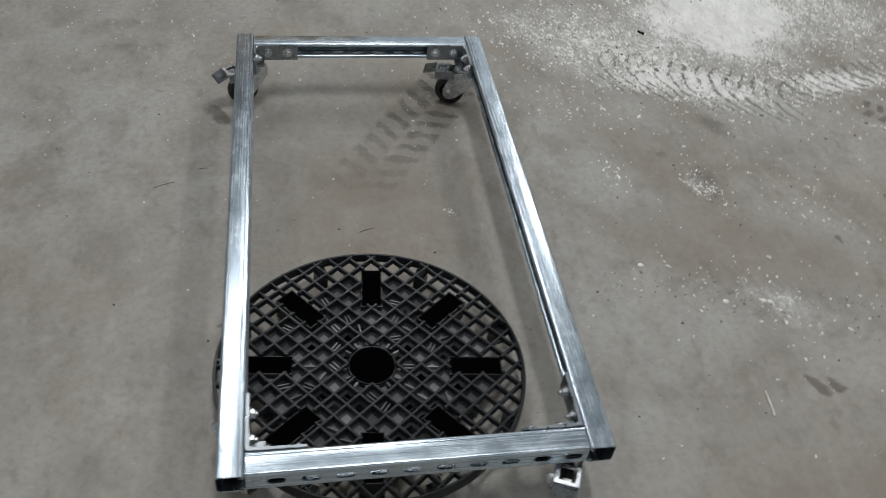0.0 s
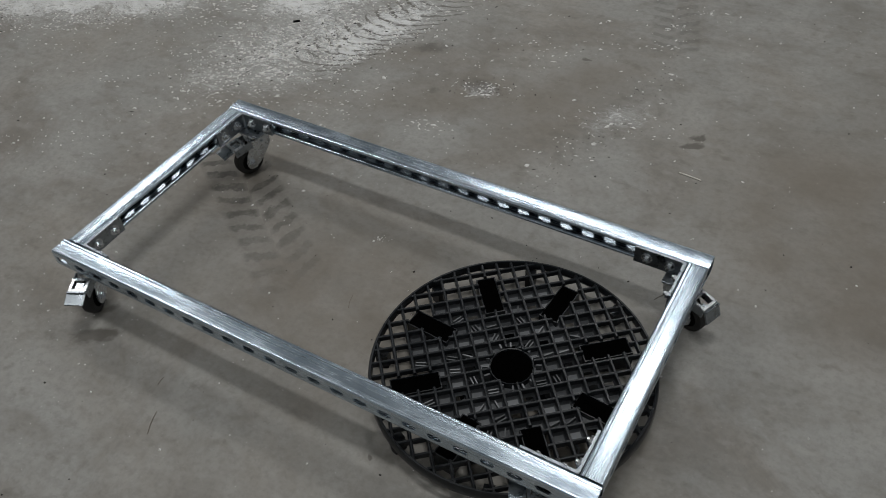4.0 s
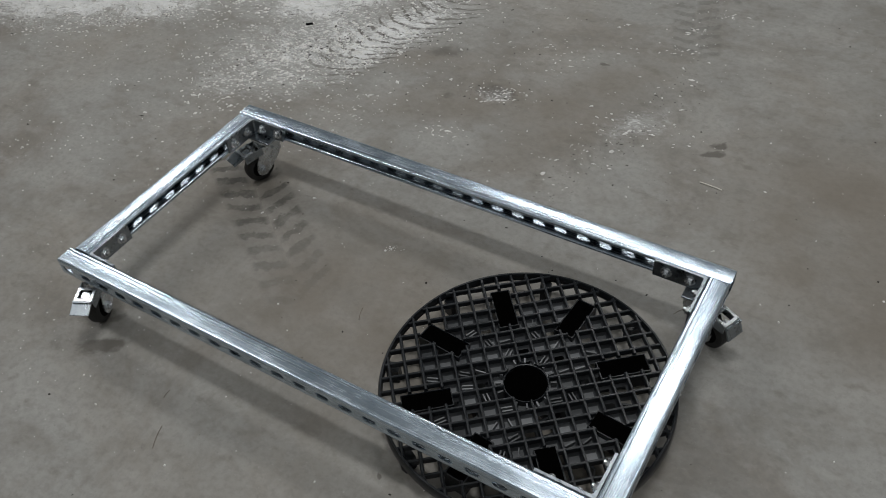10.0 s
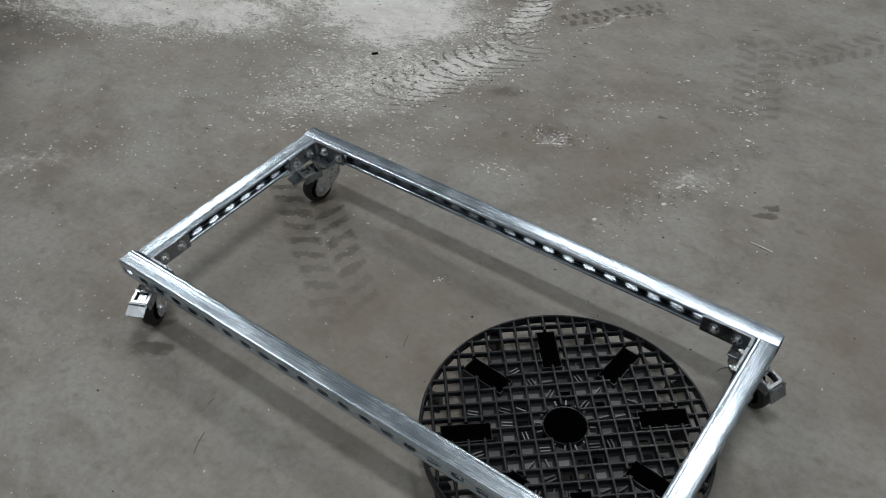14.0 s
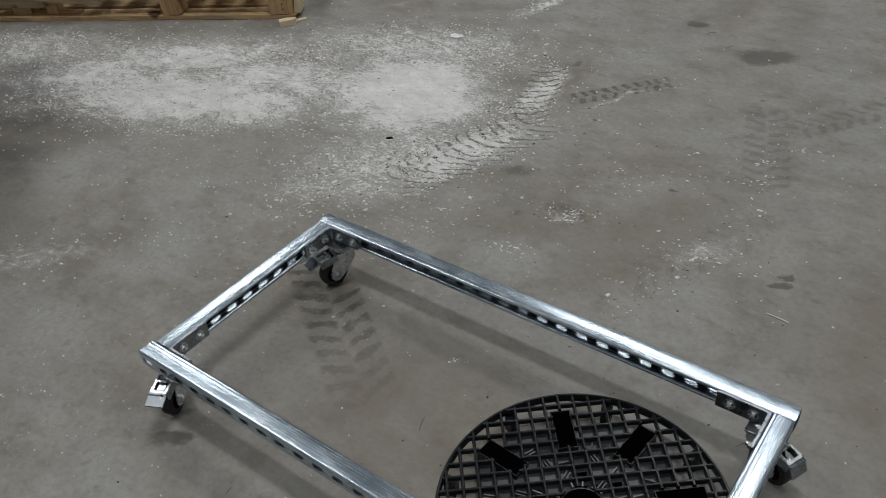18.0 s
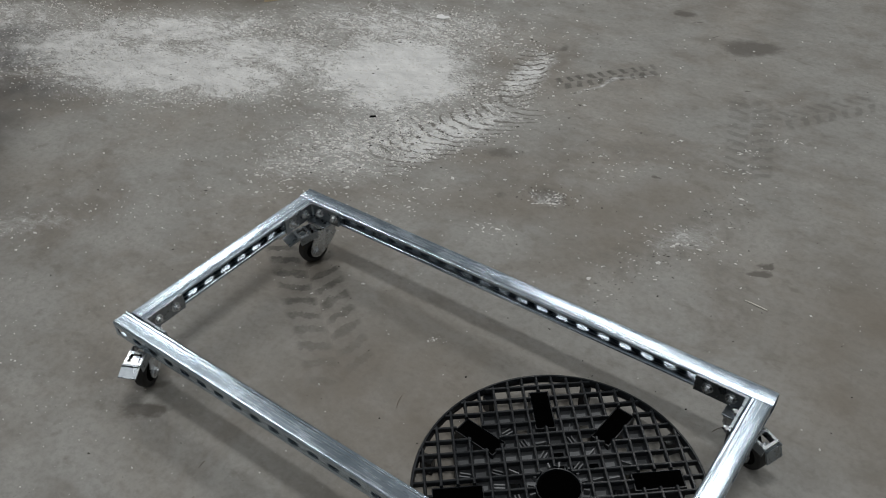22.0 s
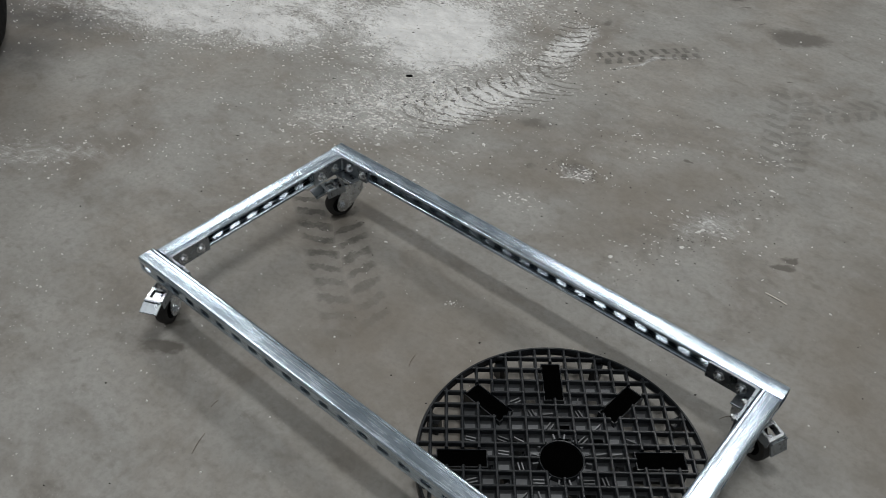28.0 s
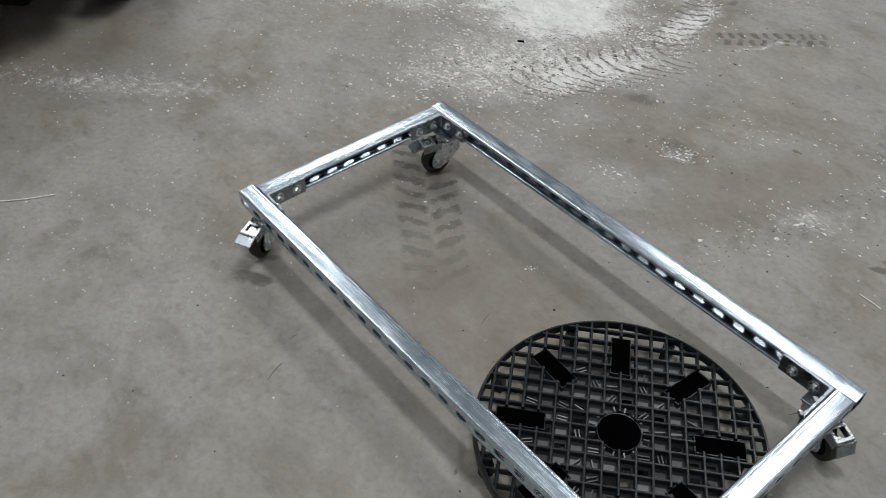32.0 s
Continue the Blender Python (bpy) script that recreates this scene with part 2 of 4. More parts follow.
def rubber(name="black_rubber", base=(0.012, 0.012, 0.012), dust=(0.09, 0.085, 0.075), amount=0.3):
    k = Mat(name)
    n = k.noise(26, 6, 0.7)
    k.put("Base Color", k.mix(k.ramp(n, [(0.45, 0.0), (0.8, amount)]), base, dust)).put("Roughness", k.span(n, 0.3, 0.7, 0.55, 0.8))
    k.bump(k.noise(180, 4), 0.3, 0.0006)
    return k.m


def moulded(name, low, high, dust):
    """Dark moulded plastic whose pieces differ in how scuffed they are."""
    k = Mat(name)
    n = k.noise(40, 5, 0.7)
    info = k.node("ShaderNodeObjectInfo")
    col = k.mix(k.ramp(info.outputs["Random"], [(0.15, 0.0), (0.95, 1.0)]), low, high)
    k.put("Base Color", k.mix(k.ramp(n, [(0.45, 0.0), (0.75, 0.55)]), col, dust)).put("Roughness", k.span(n, 0.3, 0.7, 0.4, 0.65))
    k.bump(k.noise(180, 4), 0.25, 0.0006)
    return k.m


def black_plastic():
    k = Mat("black_plastic")
    n = k.noise(30, 5, 0.7)
    k.put("Base Color", k.mix(k.ramp(n, [(0.5, 0.0), (0.85, 0.5)]), (0.0105, 0.0125, 0.0150), (0.034, 0.038, 0.042)))
    k.put("Roughness", k.span(n, 0.3, 0.7, 0.28, 0.45)).put("Specular IOR Level", 0.32)
    k.bump(k.noise(300, 3), 0.15, 0.0005)
    return k.m


def raw_wood(name, dark, light, pale):
    k = Mat(name)
    info = k.node("ShaderNodeObjectInfo")
    off = k.node("ShaderNodeVectorMath", {0: k.coord.outputs["Object"], 1: (0, 0, 0)}, operation="ADD")
    k.t.links.new(k.node("ShaderNodeCombineXYZ", {0: k.math("MULTIPLY", info.outputs["Random"], 30.0), 1: k.math("MULTIPLY", info.outputs["Random"], 17.0)}).outputs[0], off.inputs[1])
    m = k.node("ShaderNodeMapping", {"Vector": off.outputs[0], "Scale": (1.2, 16, 16)})
    g = k.noise(3.0, 7, 0.7, m.outputs[0], 0.6)
    g2 = k.noise(11.0, 4, 0.6, m.outputs[0])
    stain = k.noise(4, 4, 0.6, off.outputs[0])
    col = k.mix(k.ramp(g, [(0.3, 0.0), (0.68, 1.0)]), dark, light)
    col = k.mix(k.math("MULTIPLY", info.outputs["Random"], 0.4), col, pale)
    col = k.mix(k.ramp(stain, [(0.52, 0.0), (0.72, 0.6)]), col, (0.14, 0.10, 0.07))
    knot = k.ramp(k.noise(7, 1, 0.3, off.outputs[0]), [(0.7, 0.0), (0.74, 1.0)])
    col = k.mix(knot, col, (0.10, 0.05, 0.025))
    k.put("Base Color", col).put("Roughness", 0.8)
    k.bump(k.math("ADD", g, k.math("MULTIPLY", g2, 0.5)), 0.5, 0.002)
    return k.m


def yellow_paint():
    k = Mat("worn_yellow_paint")
    n = k.noise(5, 7, 0.7)
    chips = k.ramp(k.noise(22, 5, 0.75), [(0.60, 0.0), (0.64, 1.0)])
    grime = k.noise(3, 5, 0.65, k.mapped(scale=(1, 1, 0.5)))
    col = k.mix(k.ramp(n, [(0.35, 0.0), (0.7, 1.0)]), (0.31, 0.16, 0.010), (0.47, 0.25, 0.016))
    col = k.mix(k.ramp(grime, [(0.5, 0.0), (0.8, 0.6)]), col, (0.10, 0.07, 0.035))
    col = k.mix(chips, col, (0.06, 0.035, 0.02))
    k.put("Base Color", col).put("Roughness", k.span(n, 0.3, 0.7, 0.4, 0.65))
    k.bump(k.noise(60, 4), 0.15, 0.001)
    return k.m


def plain(name, col, rough=0.6, metal=0.0, scale=20, vary=0.25, relief=0.2):
    k = Mat(name)
    n = k.noise(scale, 5, 0.65)
    k.put("Base Color", k.mix(k.ramp(n, [(0.3, 0.0), (0.72, 1.0)]), tuple(c * (1 - vary) for c in col), tuple(min(1, c * (1 + vary)) for c in col)))
    k.put("Roughness", k.span(n, 0.3, 0.7, max(0.05, rough - 0.08), rough + 0.08)).put("Metallic", metal)
    k.bump(k.noise(scale * 7, 3), relief, 0.001)
    return k.m


def concrete_floor():
    k = Mat("dusty_concrete_floor")
    soft = k.warped(3.0, 0.16)
    torn = k.warped(16.0, 0.06, vector=soft)
    big = k.noise(0.9, 5, 0.6)
    mid = k.noise(5.5, 6, 0.65)
    fine = k.noise(60, 5, 0.7)
    smear = k.noise(4.0, 5, 0.7, k.mapped(rot=(0, 0, 0.6), scale=(0.7, 2.4, 1)))
    warm = k.noise(1.6, 5, 0.62, k.mapped(loc=(3.1, 1.7, 0)), 0.4)
    col = k.mix(k.ramp(big, [(0.32, 0.0), (0.68, 1.0)]), (0.262, 0.257, 0.238), (0.322, 0.319, 0.300))
    col = k.mix(k.ramp(warm, [(0.46, 0.0), (0.64, 0.6)]), col, (0.262, 0.236, 0.200))
    col = k.mix(k.ramp(mid, [(0.36, 0.45), (0.5, 0.0)]), col, (0.195, 0.185, 0.165))
    blot = k.noise(2.6, 6, 0.68, k.mapped(loc=(5.2, 2.2, 0)), 0.5)
    col = k.mix(k.ramp(blot, [(0.50, 0.0), (0.66, 0.8)]), col, (0.192, 0.173, 0.148))
    col = k.mix(k.ramp(blot, [(0.30, 0.6), (0.44, 0.0)]), col, (0.335, 0.331, 0.315))
    col = k.mix(k.ramp(mid, [(0.55, 0.0), (0.74, 0.5)]), col, (0.36, 0.35, 0.33))
    col = k.mix(k.ramp(smear, [(0.55, 0.0), (0.78, 0.5)]), col, (0.19, 0.181, 0.163))
    # pale wiped films and darker scuffs between them
    film = k.noise(6.0, 5, 0.62, k.mapped(loc=(1.3, 4.7, 0), rot=(0, 0, -0.5), scale=(0.9, 1.4, 1)), 0.15)
    col = k.mix(k.ramp(film, [(0.52, 0.0), (0.72, 0.45)]), col, (0.375, 0.365, 0.342))
    col = k.mix(k.ramp(film, [(0.28, 0.65), (0.47, 0.0)]), col, (0.178, 0.163, 0.140))
    col = k.mix(k.ramp(fine, [(0.36, 0.34), (0.55, 0.0)]), col, (0.16, 0.15, 0.14))
    dab = k.noise(13, 5, 0.62, k.mapped(loc=(7.7, 0.4, 0), rot=(0, 0, 0.3), scale=(1, 1.5, 1)))
    col = k.mix(k.ramp(dab, [(0.57, 0.0), (0.70, 0.5)]), col, (0.150, 0.138, 0.119))
    col = k.mix(k.ramp(dab, [(0.30, 0.4), (0.42, 0.0)]), col, (0.36, 0.35, 0.325))
    grit = k.noise(150, 4, 0.75)
    col = k.mix(k.ramp(grit, [(0.63, 0.0), (0.72, 0.5)]), col, (0.44, 0.43, 0.41))
    col = k.mix(k.ramp(grit, [(0.28, 0.5), (0.37, 0.0)]), col, (0.11, 0.10, 0.09))
    # brown ground round the frame and further patches, forklift shade painted in too
    brown = None
    for s in BROWN_AND_SHADE:
        v = k.spot(*s, vector=soft)
        brown = v if brown is None else k.math("MAXIMUM", brown, v)
    brown = k.math("MULTIPLY", brown, k.span(mid, 0.3, 0.62, 0.4, 1.0))
    col = k.mix(k.math("MULTIPLY", brown, 0.66), col, (0.172, 0.146, 0.115))
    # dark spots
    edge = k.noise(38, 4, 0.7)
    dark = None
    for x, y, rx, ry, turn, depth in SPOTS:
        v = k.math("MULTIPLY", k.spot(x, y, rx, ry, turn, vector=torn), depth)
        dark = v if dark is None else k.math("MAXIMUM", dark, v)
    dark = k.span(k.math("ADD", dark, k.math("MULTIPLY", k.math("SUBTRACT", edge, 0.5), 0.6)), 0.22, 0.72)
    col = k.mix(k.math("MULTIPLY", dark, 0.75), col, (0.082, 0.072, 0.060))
    # black tyre dust beside the forklift, with its cast shade painted in
    soot_and_shade = None
    for s in SOOT_AND_SHADE:
        v = k.math("MULTIPLY", k.spot(*s[:5], vector=soft), s[5])
        soot_and_shade = v if soot_and_shade is None else k.math("MAXIMUM", soot_and_shade, v)
    soot_and_shade = k.math("MULTIPLY", soot_and_shade, k.span(k.noise(9, 6, 0.7, vector=soft), 0.30, 0.62, 0.45, 1.0))
    # tyre prints: dark smears and pale pressed dust
    wob = k.math("MULTIPLY", k.math("SUBTRACT", k.noise(14, 4, 0.7), 0.5), 7.0)
    prints, slabs, grooves = {}, None, None
    bent = k.warped(22.0, 0.018)
    for x, y, hl, hw, turn, period, slope, depth, tone in TRACKS:
        v = k.node("ShaderNodeSeparateXYZ", {0: k.mapped((x, y, 0), (0, 0, radians(turn)), (1, 1, 1), kind="TEXTURE", vector=bent)})
        u, side = v.outputs[0], v.outputs[1]
        w = k.math("ABSOLUTE", side)
        mask = k.math("MULTIPLY", k.span(k.math("ABSOLUTE", u), hl, hl * 0.75), k.span(w, hw, hw * 0.8))
        mask = k.math("MULTIPLY", mask, k.span(w, 0.0, hw * 0.16, 0.35, 1.0))
        step = k.math("MULTIPLY", k.span(side, -0.001, 0.001), period * 0.5)
        along = k.math("ADD", k.math("ADD", u, step), k.math("MULTIPLY", w, slope))
        if tone == "slab":
            hook = k.math("MULTIPLY", k.math("MULTIPLY", side, side), -5.0)
            along = k.math("ADD", k.math("ADD", u, hook), k.math("MULTIPLY", side, slope))
        wave = k.math("SINE", k.math("ADD", k.math("MULTIPLY", along, 6.2832 / period), wob))
        if tone == "slab":
            v = k.math("MULTIPLY", mask, depth)
            slabs = v if slabs is None else k.math("MAXIMUM", slabs, v)
            v = k.math("MULTIPLY", k.span(wave, 0.45, 0.9), v)
            grooves = v if grooves is None else k.math("MAXIMUM", grooves, v)
            continue
        if tone == "fading":
            mask = k.math("MULTIPLY", mask, k.span(u, hl * 1.05, -hl * 0.4, 0.22, 1.0))
            tone = "dark"
        v = k.math("MULTIPLY", k.math("MULTIPLY", k.span(wave, -0.2, 0.6, 0.22 if tone == "dark" else 0.0, 1.0), mask), depth)
        prints[tone] = v if tone not in prints else k.math("MAXIMUM", prints[tone], v)
    patch = k.span(k.noise(19, 6, 0.78), 0.36, 0.6, 0.0, 1.0)
    col = k.mix(k.math("MULTIPLY", prints["dark"], k.math("ADD", k.math("MULTIPLY", patch, 0.45), 0.5)), col, (0.074, 0.069, 0.060))
    # white gypsum-like dust: a thin film, thick cakes and flaky rims
    dust = None
    for s in DUST:
        v = k.math("MULTIPLY", k.spot(s[0], s[1], s[2] * 1.25, s[3] * 1.25, s[4], 0.1, vector=soft), s[5] * 1.12)
        dust = v if dust is None else k.math("MAXIMUM", dust, v)
    dust = k.math("ADD", dust, k.math("MULTIPLY", k.math("MULTIPLY", prints["pale"], patch), 0.30))
    worn = k.math("MULTIPLY", grooves, k.span(k.noise(24, 5, 0.7), 0.36, 0.54))
    dust = k.math("SUBTRACT", k.math("ADD", dust, k.math("MULTIPLY", slabs, 0.12)), k.math("MULTIPLY", worn, 0.42))
    lay = k.mapped(rot=(0, 0, 0.55), scale=(1.0, 1.8, 1), vector=soft)
    grain = k.noise(46, 6, 0.82, lay, 1.0)
    clump = k.noise(11, 6, 0.74, lay, 0.6)
    mixed = k.math("ADD", k.math("MULTIPLY", k.math("SUBTRACT", grain, 0.5), 1.35), k.math("ADD", k.math("MULTIPLY", k.math("SUBTRACT", clump, 0.5), 1.3), 0.50))
    total = k.math("ADD", dust, mixed)
    near = k.span(dust, 0.03, 0.22)
    cover = k.math("MULTIPLY", k.span(k.math("SUBTRACT", total, 1.0), -0.10, 0.20), near)
    thin = k.math("MULTIPLY", k.span(k.math("SUBTRACT", total, 0.80), -0.30, 0.34), near)
    col = k.mix(k.math("MULTIPLY", thin, 0.62), col, (0.53, 0.53, 0.52))
    # dark pits between the flakes where the cakes break up
    pit = k.math("MULTIPLY", k.span(grain, 0.46, 0.36), k.math("MULTIPLY", k.span(dust, 0.30, 0.50), k.span(dust, 0.86, 0.60)))
    col = k.mix(k.math("MULTIPLY", pit, 0.7), col, (0.165, 0.160, 0.148))
    white = k.mix(k.ramp(k.noise(9, 6, 0.7, lay), [(0.33, 0.0), (0.65, 1.0)]), (0.62, 0.622, 0.615), (0.86, 0.862, 0.85))
    col = k.mix(k.math("MULTIPLY", cover, k.math("SUBTRACT", 1.0, k.math("MULTIPLY", pit, 0.5))), col, white)
    col = k.mix(k.math("MULTIPLY", worn, 0.85), col, (0.12, 0.112, 0.098))
    col = k.mix(k.math("MULTIPLY", soot_and_shade, 0.85), col, (0.055, 0.055, 0.056))
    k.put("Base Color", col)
    sheen = k.math("SUBTRACT", k.span(mid, 0.3, 0.7, 0.55, 0.74), k.math("MULTIPLY", dark, 0.12))
    k.put("Roughness", k.math("MAXIMUM", sheen, k.math("MULTIPLY", cover, 0.9))).put("Specular IOR Level", 0.4)
    h = k.math("ADD", k.math("MULTIPLY", fine, 0.35), k.math("ADD", k.math("MULTIPLY", mid, 0.6), k.math("MULTIPLY", film, 0.5)))
    ground = k.bump(h, 0.5, 0.004)
    k.bump(grain, k.math("MULTIPLY", thin, 0.7), 0.008, ground)
    return k.m


# floor marks: x, y, half sizes, turn; dust has its density, spots their depth
DUST = [
    (-1.22, 1.02, 0.68, 0.30, 30, 0.66), (-1.62, 0.98, 0.50, 0.34, 30, 0.56), (-0.98, 1.06, 0.45, 0.20, 28, 0.70), (-1.20, 0.90, 0.34, 0.13, 20, 0.62),
    (-0.47, 1.52, 0.38, 0.34, 60, 0.82), (-0.34, 1.42, 0.34, 0.28, 40, 0.70), (-0.78, 1.36, 0.55, 0.24, 30, 0.52),
    (-0.22, 1.16, 0.42, 0.22, 62, 0.40), (-0.02, 1.24, 0.33, 0.13, 74, 0.52), (-0.02, 1.70, 0.27, 0.085, 105, 0.50), (0.27, 1.82, 0.20, 0.014, 57, 0.40),
    (-0.20, 0.96, 0.22, 0.22, 40, 0.34), (-0.66, 1.78, 0.62, 0.28, 20, 0.46), (-0.42, 2.45, 0.07, 0.32, -12, 0.40), (-1.42, 1.28, 0.62, 0.22, 30, 0.58), (-1.02, 1.32, 0.42, 0.20, 30, 0.60),
    (0.43, 1.12, 0.08, 0.05, 20, 0.30), (0.80, 1.17, 0.14, 0.09, 60, 0.30),
    (-0.85, 0.05, 0.55, 0.10, 45, 0.22), (-2.1, 0.95, 0.6, 0.28, 30, 0.44), (-0.27, 0.92, 0.24, 0.18, 60, 0.33),
]
# the two entries by the forklift paint its shadow on the floor
BROWN_AND_SHADE = [(0.55, 0.30, 0.75, 0.42, 0, 0.2), (0.05, 0.45, 0.35, 0.25, 30, 0.1), (0.35, 1.05, 0.45, 0.16, 35, 0.1), (-1.5, 0.60, 0.55, 0.30, 35, 0.5), (-1.3, -0.03, 0.62, 0.4, 50, 0.4), (1.40, 0.98, 0.45, 0.50, 20, 0.35), (0.66, 1.15, 0.50, 0.17, 72, 0.3), (0.62, 1.12, 0.34, 0.20, 10, 0.1), (0.16, 1.16, 0.22, 0.10, 20, 0.1), (1.75, 1.5, 0.6, 0.8, 0, 0.2)]
SPOTS = [
    (1.024, 1.176, 0.036, 0.024, 20, 0.95), (1.017, 1.136, 0.046, 0.030, 20, 1.0), (0.545, 2.34, 0.19, 0.13, 28, 0.95), (0.297, 2.428, 0.04, 0.012, 28, 0.8), (0.414, 2.363, 0.03, 0.008, 28, 0.8), (-0.138, 2.353, 0.012, 0.01, 0, 0.8), (0.633, 1.368, 0.012, 0.009, 0, 0.8),
    (0.225, 2.48, 0.07, 0.07, 30, 0.9), (-0.02, 1.966, 0.03, 0.05, 0, 0.65), (0.647, 2.019, 0.018, 0.013, 0, 0.8),
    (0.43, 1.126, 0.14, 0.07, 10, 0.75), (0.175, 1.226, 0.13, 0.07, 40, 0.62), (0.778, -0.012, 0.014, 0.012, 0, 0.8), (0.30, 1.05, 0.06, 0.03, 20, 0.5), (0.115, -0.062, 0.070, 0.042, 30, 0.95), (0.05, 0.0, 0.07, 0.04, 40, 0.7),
]
SOOT_AND_SHADE = [(-1.54, 0.60, 0.48, 0.19, 25, 0.95), (-1.78, 0.74, 0.36, 0.18, 30, 0.9), (-1.36, 0.40, 0.28, 0.26, 40, 0.75), (-1.95, 0.86, 0.34, 0.20, 30, 0.7)]
# x, y, half length, half width, turn, lug spacing, slant, depth, tone
TRACKS = [
    (-0.01, 1.26, 0.33, 0.120, 70, 0.040, 0.45, 0.9, "slab"), (-0.02, 1.70, 0.25, 0.072, 108, 0.040, 0.4, 1.0, "slab"),
    (0.22, 1.855, 0.21, 0.045, 50, 0.040, 0.2, 0.9, "dark"), (0.165, 0.425, 0.34, 0.088, -34, 0.056, 0.35, 1.0, "fading"),
    (0.77, 1.74, 0.27, 0.075, -71, 0.05, 0.4, 0.42, "dark"), (0.92, 2.02, 0.22, 0.06, 53, 0.05, 0.5, 0.42, "dark"), (0.80, 1.12, 0.26, 0.07, 65, 0.05, 0.5, 0.22, "dark"),
    (-0.93, 0.02, 0.40, 0.075, 45, 0.06, 0.6, 0.6, "pale"), (-0.41, 2.50, 0.24, 0.05, 78, 0.045, 0.8, 1.0, "pale"),
]
GALV = galvanised()
# same zinc darkened: the channel's inner shade is put into the colour
GALV_SHADED = galvanised("shaded_galvanised_inside", 0.5)
ZINC = plated("zinc_plated_steel", (0.72, 0.75, 0.78), 0.26)
DARKZINC = plated("dark_plated_steel", (0.34, 0.375, 0.405), 0.3)
RUBBER = rubber()
TYRE = rubber("dusty_tyre_rubber", (0.005, 0.005, 0.005), (0.03, 0.029, 0.027), 0.25)
PLASTIC = black_plastic()
DUSTY = moulded("dusty_black_plastic", (0.032, 0.035, 0.039), (0.125, 0.133, 0.142), (0.11, 0.115, 0.12))
PALEPLASTIC = moulded("scuffed_black_plastic", (0.040, 0.044, 0.048), (0.22, 0.229, 0.238), (0.17, 0.176, 0.182))
WOOD = raw_wood("rough_pallet_wood", (0.24, 0.135, 0.06), (0.56, 0.38, 0.19), (0.62, 0.46, 0.26))
GREYWOOD = raw_wood("weathered_plank_wood", (0.17, 0.12, 0.075), (0.38, 0.29, 0.19), (0.40, 0.32, 0.22))
PALEWOOD = raw_wood("fresh_pale_wood", (0.50, 0.38, 0.23), (0.80, 0.69, 0.50), (0.82, 0.73, 0.57))
YELLOW = yellow_paint()
RIM = plain("pale_yellow_rim", (0.32, 0.265, 0.08), 0.5, 0.0, 18, 0.3)
MATT_BLACK = plain("black_underside", (0.006, 0.006, 0.006), 0.9)
MATT_BLACK.node_tree.nodes["Principled BSDF"].inputs["Specular IOR Level"].default_value = 0.08
TYRE.node_tree.nodes["Principled BSDF"].inputs["Specular IOR Level"].default_value = 0.22
# near-zero black that paints the deep shade of the hub and slot holes
RECESS_SHADE = plain("black_recess_shade", (0.001, 0.001, 0.001), 0.95)
RECESS_SHADE.node_tree.nodes["Principled BSDF"].inputs["Specular IOR Level"].default_value = 0.0
FLOOR = concrete_floor()
WALL = plain("painted_block_wall", (0.60, 0.61, 0.62), 0.8, 0, 3, 0.1)
ROOF = plain("pale_roof_lining", (0.46, 0.50, 0.54), 0.8, 0, 3, 0.1)
CHIP = plain("white_crumbs", (0.78, 0.77, 0.745), 0.85, 0, 90, 0.15)
GRIT_AND_SHADE = plain("dark_grit_and_flake_shade", (0.05, 0.045, 0.04), 0.8, 0, 90, 0.3)
STALK = plain("dry_dark_stalk", (0.17, 0.14, 0.11), 0.8, 0, 60, 0.2)
STRAW = plain("dry_straw", (0.74, 0.71, 0.64), 0.7, 0, 60, 0.15)
PAPER = plain("white_paper_scrap", (0.78, 0.78, 0.77), 0.8, 0, 40, 0.06)
LENS = plain("white_lamp_housing", (0.7, 0.7, 0.7), 0.5, 0, 10, 0.05)

# ---- hall ----
bm = bmesh.new()
XA, XB, YA, YB = -9.0, 7.0, -7.0, 11.0
prism(bm, [(XA, YA), (XB, YA), (XB, YB), (XA, YB)], -0.15, 0.0)
tagged(link("floor", bm, FLOOR), "grey-brown dusty concrete floor with white powder patches", "floor", kind="structure")
for nm, (x0, y0, x1, y1) in {"wall_west": (XA - 0.2, YA, XA, YB), "wall_east": (XB, YA, XB + 0.2, YB), "wall_south": (XA - 0.2, YA - 0.2, XB + 0.2, YA), "wall_north": (XA - 0.2, YB, XB + 0.2, YB + 0.2)}.items():
    bm = bmesh.new()
    box(bm, x0, y0, -0.15, x1, y1, CEIL)
    tagged(link(nm, bm, WALL), "plain pale grey painted workshop wall", "wall", kind="structure")
bm = bmesh.new()
box(bm, XA - 0.2, YA - 0.2, CEIL, XB + 0.2, YB + 0.2, CEIL + 0.1)
tagged(link("ceiling", bm, ROOF), "plain pale grey workshop roof lining", "ceiling", kind="structure")
for x, y, turn, share in LAMPS:
    lamp = thing("ceiling_lamp", "long white high-bay lamp hanging below the roof", "lamp", pose(x, y, CEIL - 0.4, 0, 0, turn), "ceiling lamps")
    bm = bmesh.new()
    box(bm, -0.88, -0.32, 0.0, 0.88, 0.32, 0.07, 0.01)
    part("housing", bm, LENS, lamp)
    for sx in (-0.7, 0.7):
        bm = bmesh.new()
        lathe(bm, [(0.006, 0.07), (0.006, 0.4)], 8, Matrix.Translation((sx, 0, 0)))
        part("hanger", bm, DARKZINC, lamp)

# ---- the wheeled channel frame ----
PITCH, SLOT_L, SLOT_H, TH = 0.0508, 0.0286, 0.0143, 0.0027


